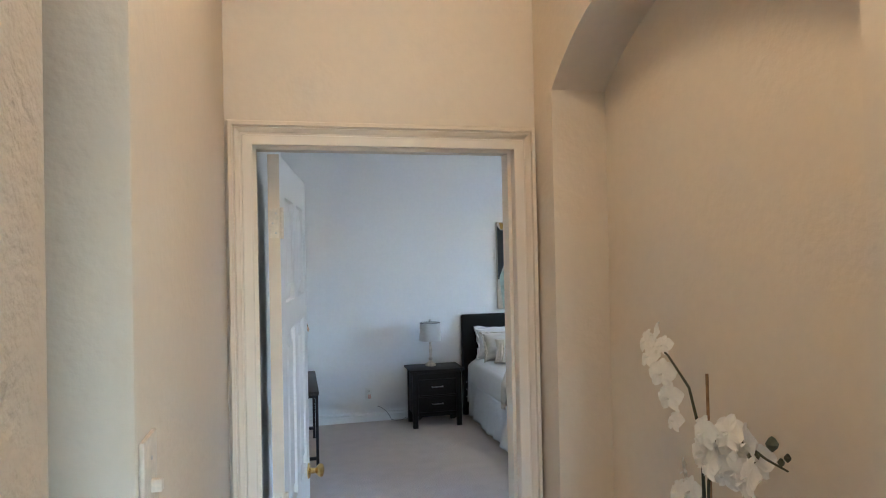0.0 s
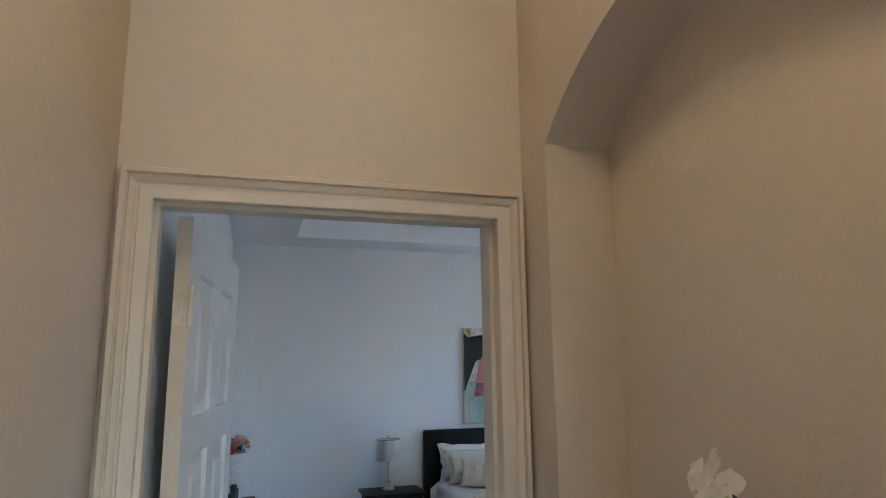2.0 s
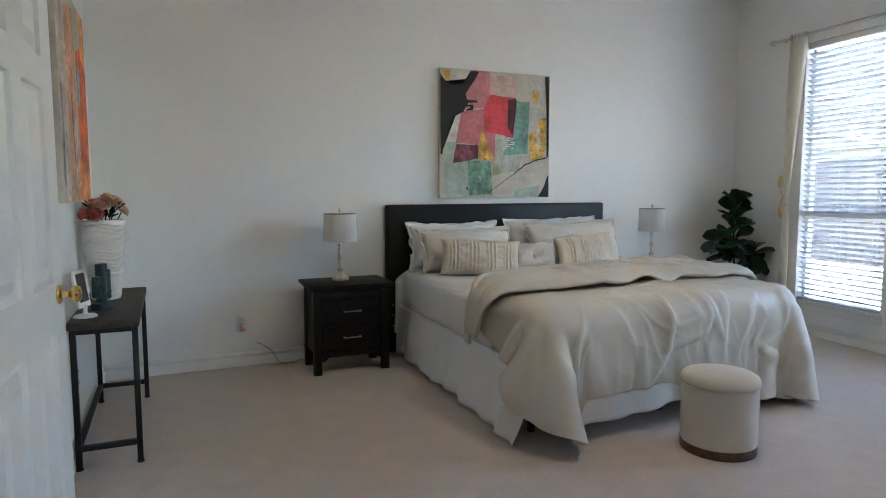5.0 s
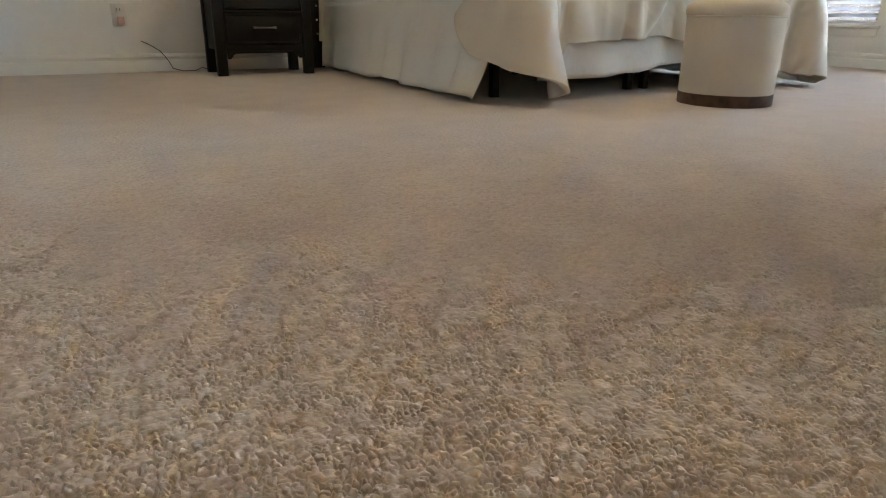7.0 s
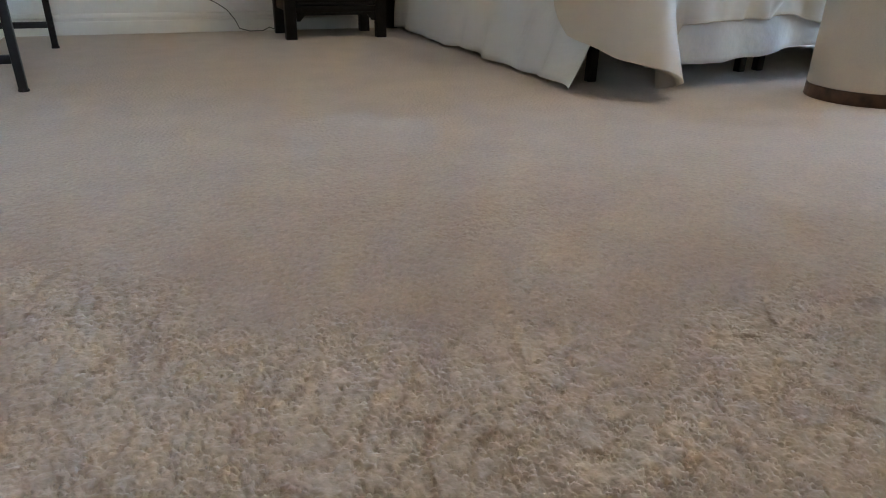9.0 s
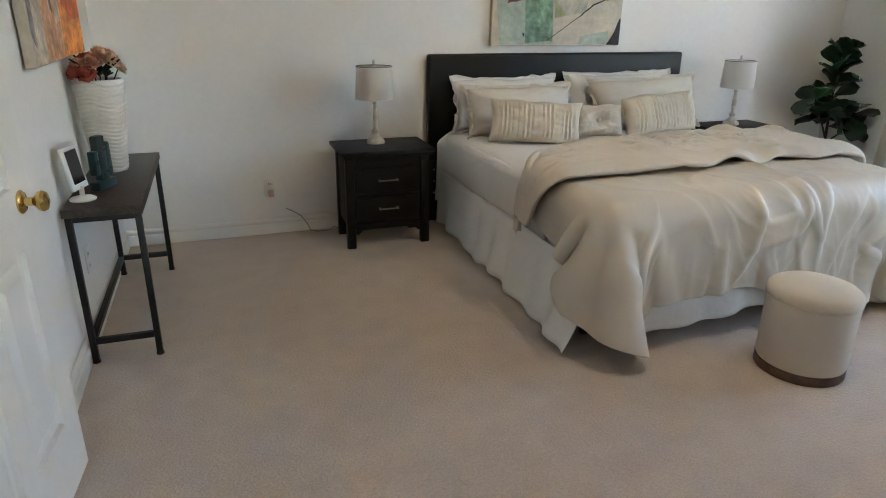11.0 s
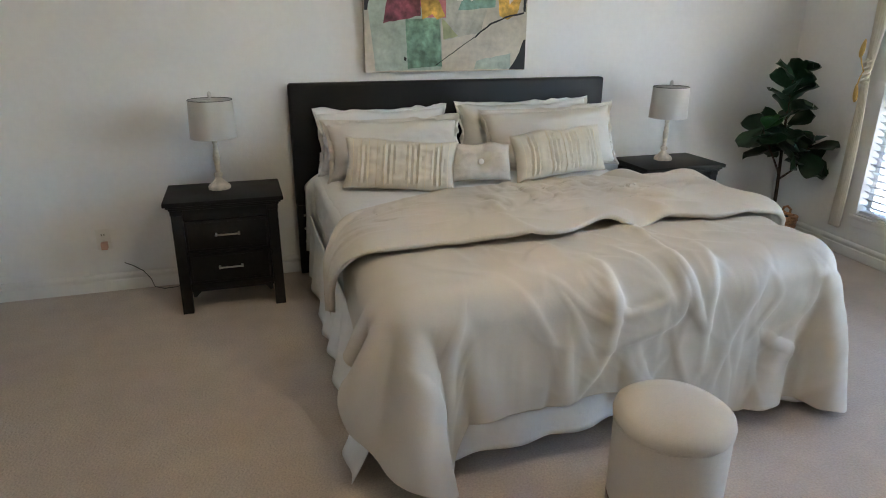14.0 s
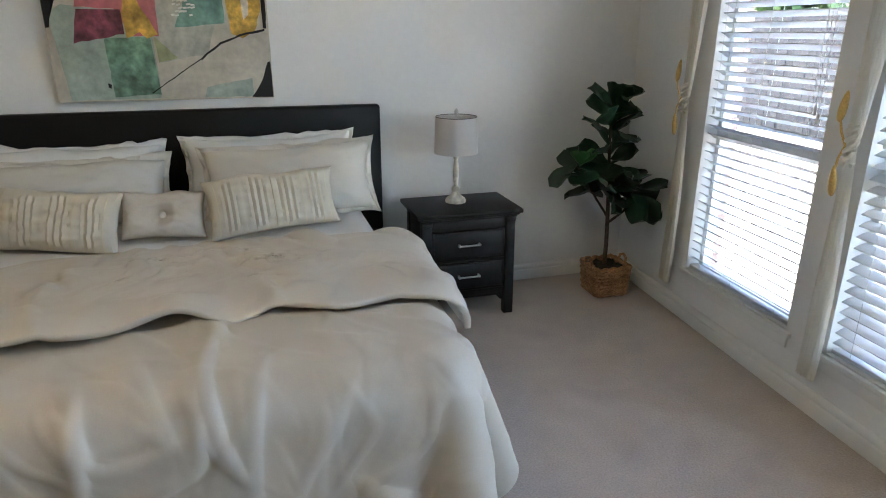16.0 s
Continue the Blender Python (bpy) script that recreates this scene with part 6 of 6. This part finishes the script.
def bloom(c, facing, size, seed):
    bm = bmesh.new()
    rng2 = random.Random(seed)
    for i in range(5):
        a = math.pi / 2 + i * 2 * math.pi / 5
        wd, ln = (0.5, 1.0) if i in (0, 2, 3) else (0.85, 1.0)
        rows = []
        for j in range(6):
            t = j / 5
            row = []
            for s in (-1, -0.5, 0, 0.5, 1):
                x = t * ln
                y = s * wd * math.sin(math.pi * (0.08 + 0.84 * t)) * 0.75
                z = 0.12 * s * s * t - 0.25 * t * t + 0.05 * rng2.uniform(-1, 1) * t + (0.04 if i in (0, 2, 3) else 0)
                row.append(((x * math.cos(a) - y * math.sin(a)) * size, (x * math.sin(a) + y * math.cos(a)) * size, z * size))
            rows.append(row)
        sheet_mesh(rows, bm)
    sheet_mesh([[(0.16 * size * t * math.cos(q), -0.15 * size * t + 0.1 * size * t * math.sin(q), 0.35 * size * t) for q in (0, 1.5, 3, 4.5, 6.28)] for t in (0.2, 0.6, 1)], bm)
    part("bloom", bm, PETAL, orchid, flat=True, at=Matrix.Translation(c) @ Vector(facing).to_track_quat("Z", "Y").to_matrix().to_4x4())


rng = random.Random(12)
for c in ((-0.01, 0.2, 0.6), (-0.02, 0.17, 0.57), (0.0, 0.18, 0.62), (-0.02, 0.12, 0.54), (-0.01, 0.13, 0.6), (-0.015, 0.1, 0.49), (-0.01, 0.09, 0.44), (0.0, 0.14, 0.52), (-0.01, 0.06, 0.34), (-0.015, 0.08, 0.29), (-0.01, 0.05, 0.25), (-0.015, 0.03, 0.31)):
    bloom(c, (-1, rng.uniform(-0.7, 0.7), rng.uniform(-0.3, 0.5)), rng.uniform(0.024, 0.034), rng.randrange(999))
for i in range(14):
    y = -0.03 - 0.16 * i / 13
    bloom((-0.03 + rng.uniform(-0.02, 0.02), y, 0.43 + rng.uniform(-0.045, 0.045)), (-1, rng.uniform(-0.5, 0.5), rng.uniform(-0.3, 0.4)), rng.uniform(0.031, 0.043), rng.randrange(999))
for c, r in (((-0.02, -0.215, 0.475), 0.011), ((-0.02, -0.25, 0.462), 0.006), ((-0.02, -0.235, 0.45), 0.006), ((-0.03, -0.18, 0.445), 0.011)):
    part("bud", lathe([(0.001, -r * 1.2), (r * 0.8, -r * 0.5), (r, 0.1 * r), (r * 0.5, r), (0.001, r * 1.3)], 10), STEM, orchid, at=Matrix.Translation(c))

hl = thing("hall_ceiling_light", pose(0.27, 1.0, HALL_TOP), "small round ceiling light with warm glowing bowl", "ceiling light")
part("base_ring", lathe([(0.11, 0), (0.115, -0.012), (0.105, -0.024), (0.095, -0.026)], 36), HALL_TRIM_LAMPLIT, hl)
part("bowl", lathe([(0.1, -0.02), (0.092, -0.045), (0.06, -0.068), (0.004, -0.078)], 36), BULB, hl, "warm glowing glass bowl")

# ---- outside ----
wall("ground", boxes((-60, 90, -60, 90, -0.35, -0.16)), surface("dry_ground", (0.2, 0.19, 0.13), 0.95, grain=(3, 0.2), stain=(0.3, 0.2)))
wall("patio", boxes((5.5, 11.2, -8.0, 22.0, -0.16, -0.08)), CONCRETE)
fence = thing("fence", pose(11.5, 0, -0.16), "weathered brown board fence beyond the patio, darkened as in shade", "fence")
bm = boxes((0, 0.02, -0.07, 0.07, 0.03, 1.93))
first = part("board", bm, FENCE_WOOD_SHADED, fence, at=Matrix.Translation((0, 4.0, 0)))
for i in range(1, 120):
    again(first, Matrix.Translation((random.uniform(-0.004, 0.004), 4.0 + i * 0.147, random.uniform(-0.02, 0.02))), fence)
for z in (0.35, 1.0, 1.7):
    part("rail", boxes((0.02, 0.06, 3.9, 21.6, z, z + 0.09)), FENCE_WOOD_SHADED, fence)
house = thing("neighbour_house", pose(24, 16, -0.16), "pale neighbouring house with brown shingle roof", "house")
part("wall", boxes((-4, 4, -9, 9, 0, 2.7)), surface("pale_siding", (0.5, 0.47, 0.42), 0.8, grain=(10, 0.05), stain=(1, 0.06)), house)
part("roof", prism(bmesh.new(), [(-4.5, 2.6), (4.5, 2.6), (0, 4.6)], "y", -9.5, 9.5), ROOF, house)
for y in (-6.0, -1.0, 4.0):
    win = part("window", boxes((-4.03, -3.99, y, y + 1.4, 0.9, 2.1)), TRIM, house)
    part("pane", boxes((-4.045, -4.032, y + 0.08, y + 1.32, 0.98, 2.02)), SCREEN, win)


def tree(x, y, h, seed):
    root = thing("tree", pose(x, y, -0.16), "leafy green tree beyond the fence", "tree", "trees behind the fence")
    rng = random.Random(seed)
    bm = tube([(0, 0, 0), (0.05, 0.02, h * 0.3), (0.0, 0.1, h * 0.6), (0.1, 0.1, h * 0.85)], [0.16, 0.12, 0.08, 0.03], 10)
    for i in range(6):
        a = i * 1.1
        tube([(0, 0.05, h * (0.35 + 0.06 * i)), (math.cos(a) * 0.7, math.sin(a) * 0.7, h * (0.48 + 0.07 * i)), (math.cos(a) * 1.2, math.sin(a) * 1.2, h * (0.55 + 0.07 * i))], [0.06, 0.04, 0.015], 6, bm)
    part("trunk", bm, BARK, root)
    bm = bmesh.new()
    for i in range(900):
        a, r, z = rng.uniform(0, 6.28), rng.uniform(0.2, 1.7), rng.gauss(h * 0.72, h * 0.14)
        r *= max(0.3, 1 - abs(z - h * 0.68) / (h * 0.5)) * (1 + 0.4 * math.sin(a * 3 + seed))
        c = Vector((r * math.cos(a), r * math.sin(a), z))
        d = Vector((rng.gauss(0, 1), rng.gauss(0, 1), rng.gauss(0, 1))).normalized() * 0.16
        e = d.orthogonal().normalized() * 0.09
        bm.faces.new([bm.verts.new(c + q) for q in (d, e, -d, -e)])
    part("crown", bm, TREE_LEAF, root, flat=True)


for x, y, h, s in ((13.5, 14.6, 3.3, 1), (15.5, 19.5, 3.2, 2)):
    tree(x, y, h, s)

# brick pier beside the first window, brick by brick, and the brick facing of the house
pier = tagged(part("wall_pier", boxes((0.43, 0.61, WALL_T + 0.011, 0.285, -0.16, 2.9)), MORTAR, at=WIN), kind="structure")
bm = boxes((0, 0.198, 0, 0.06, 0, 0.064), bevel=0.003, seg=1)
first = None
for row in range(40):
    z = -0.15 + row * 0.0755
    for k in range(2):
        m = Matrix.Translation((0.42 if row % 2 == 0 or k else 0.42, 0.235, z)) if k == 0 else Matrix.Translation((0.62, 0.095 + (0.0 if row % 2 else 0.005), z)) @ Matrix.Rotation(radians(90), 4, "Z")
        if first is None:
            first = part("brick", bm, BRICK, pier, at=m)
        else:
            again(first, m, pier)

# carpet pile where the eye comes close to the floor: tufts on a fan of ever finer rings
def tufts(X, Y, cell, seed):
    """Distance to the nearest tuft and how far the next one is past it, in cells, with a random value for each tuft."""
    gx, gy = (X - X.min()) / cell + 2, (Y - Y.min()) / cell + 2
    rng = np.random.RandomState(seed)
    h, w = int(gy.max()) + 4, int(gx.max()) + 4
    jx, jy, val = rng.rand(h, w), rng.rand(h, w), rng.rand(h, w)
    ix, iy = gx.astype(int), gy.astype(int)
    one, two, who = np.full(X.shape, 9.0), np.full(X.shape, 9.0), np.zeros(X.shape)
    for dy in (-1, 0, 1):
        for dx in (-1, 0, 1):
            cx, cy = ix + dx, iy + dy
            dist = np.hypot(cx + jx[cy, cx] - gx, cy + jy[cy, cx] - gy)
            near = dist < one
            two = np.where(near, one, np.minimum(two, dist))
            who = np.where(near, val[cy, cx], who)
            one = np.where(near, dist, one)
    return one, two - one, who


def pile_noise(X, Y, cell, seed):
    """Smooth random values in cells of a given size, in metres."""
    gx, gy = (X - X.min()) / cell, (Y - Y.min()) / cell
    g = np.random.RandomState(seed).randn(int(gy.max()) + 3, int(gx.max()) + 3)
    x0, y0 = gx.astype(int), gy.astype(int)
    fx, fy = gx - x0, gy - y0
    fx, fy = fx * fx * (3 - 2 * fx), fy * fy * (3 - 2 * fy)
    return g[y0, x0] * (1 - fy) * (1 - fx) + g[y0 + 1, x0] * fy * (1 - fx) + g[y0, x0 + 1] * (1 - fy) * fx + g[y0 + 1, x0 + 1] * fy * fx


n0, n1 = 760, 760
ring = 0.3 * (2.0 / 0.3) ** np.linspace(0, 1, n0)[:, None]
turn = np.linspace(radians(10), radians(114), n1)[None]
X, Y = 0.55 + ring * np.cos(turn), 3.1 + ring * np.sin(turn)
warp = 0.0014
wx, wy = X + warp * pile_noise(X, Y, 0.004, 511), Y + warp * pile_noise(X, Y, 0.004, 512)
one, gap, who = tufts(wx, wy, 0.0063, 501)
deep = np.clip(0.7 + 0.4 * pile_noise(X, Y, 0.009, 504) + 0.15 * pile_noise(X, Y, 0.05, 505), 0, 1)
Z = 0.0068 + 0.0006 * (who - 0.5) - 0.0008 * one ** 2 - 0.0055 * np.clip(deep * 1.3 - 0.3, 0, 1) * np.clip(1 - gap / 0.34, 0, 1) + 0.0005 * pile_noise(X, Y, 0.03, 503)
share = np.linspace(0, 1, n0)[:, None]
side = np.linspace(0, 1, n1)[None]
edge = np.clip(np.minimum(share * 14, (1 - share) * 3.5), 0, 1) * np.clip(np.minimum(side, 1 - side) * 14, 0, 1)
Z = 0.0004 + np.clip(Z, 0.0002, 0.012) * edge
idx = np.arange(n0 * n1).reshape(n0, n1)
quads = np.stack([idx[:-1, :-1], idx[:-1, 1:], idx[1:, 1:], idx[1:, :-1]], axis=2).reshape(-1, 4)
me = bpy.data.meshes.new("carpet_pile")
me.from_pydata(np.stack([X, Y, Z], axis=2).reshape(-1, 3), [], quads)
me.materials.append(CARPET)
me.polygons.foreach_set("use_smooth", [True] * len(me.polygons))
tagged(new("carpet_pile", me), "short cut-pile beige wall-to-wall carpet", "carpet", kind="stuff")
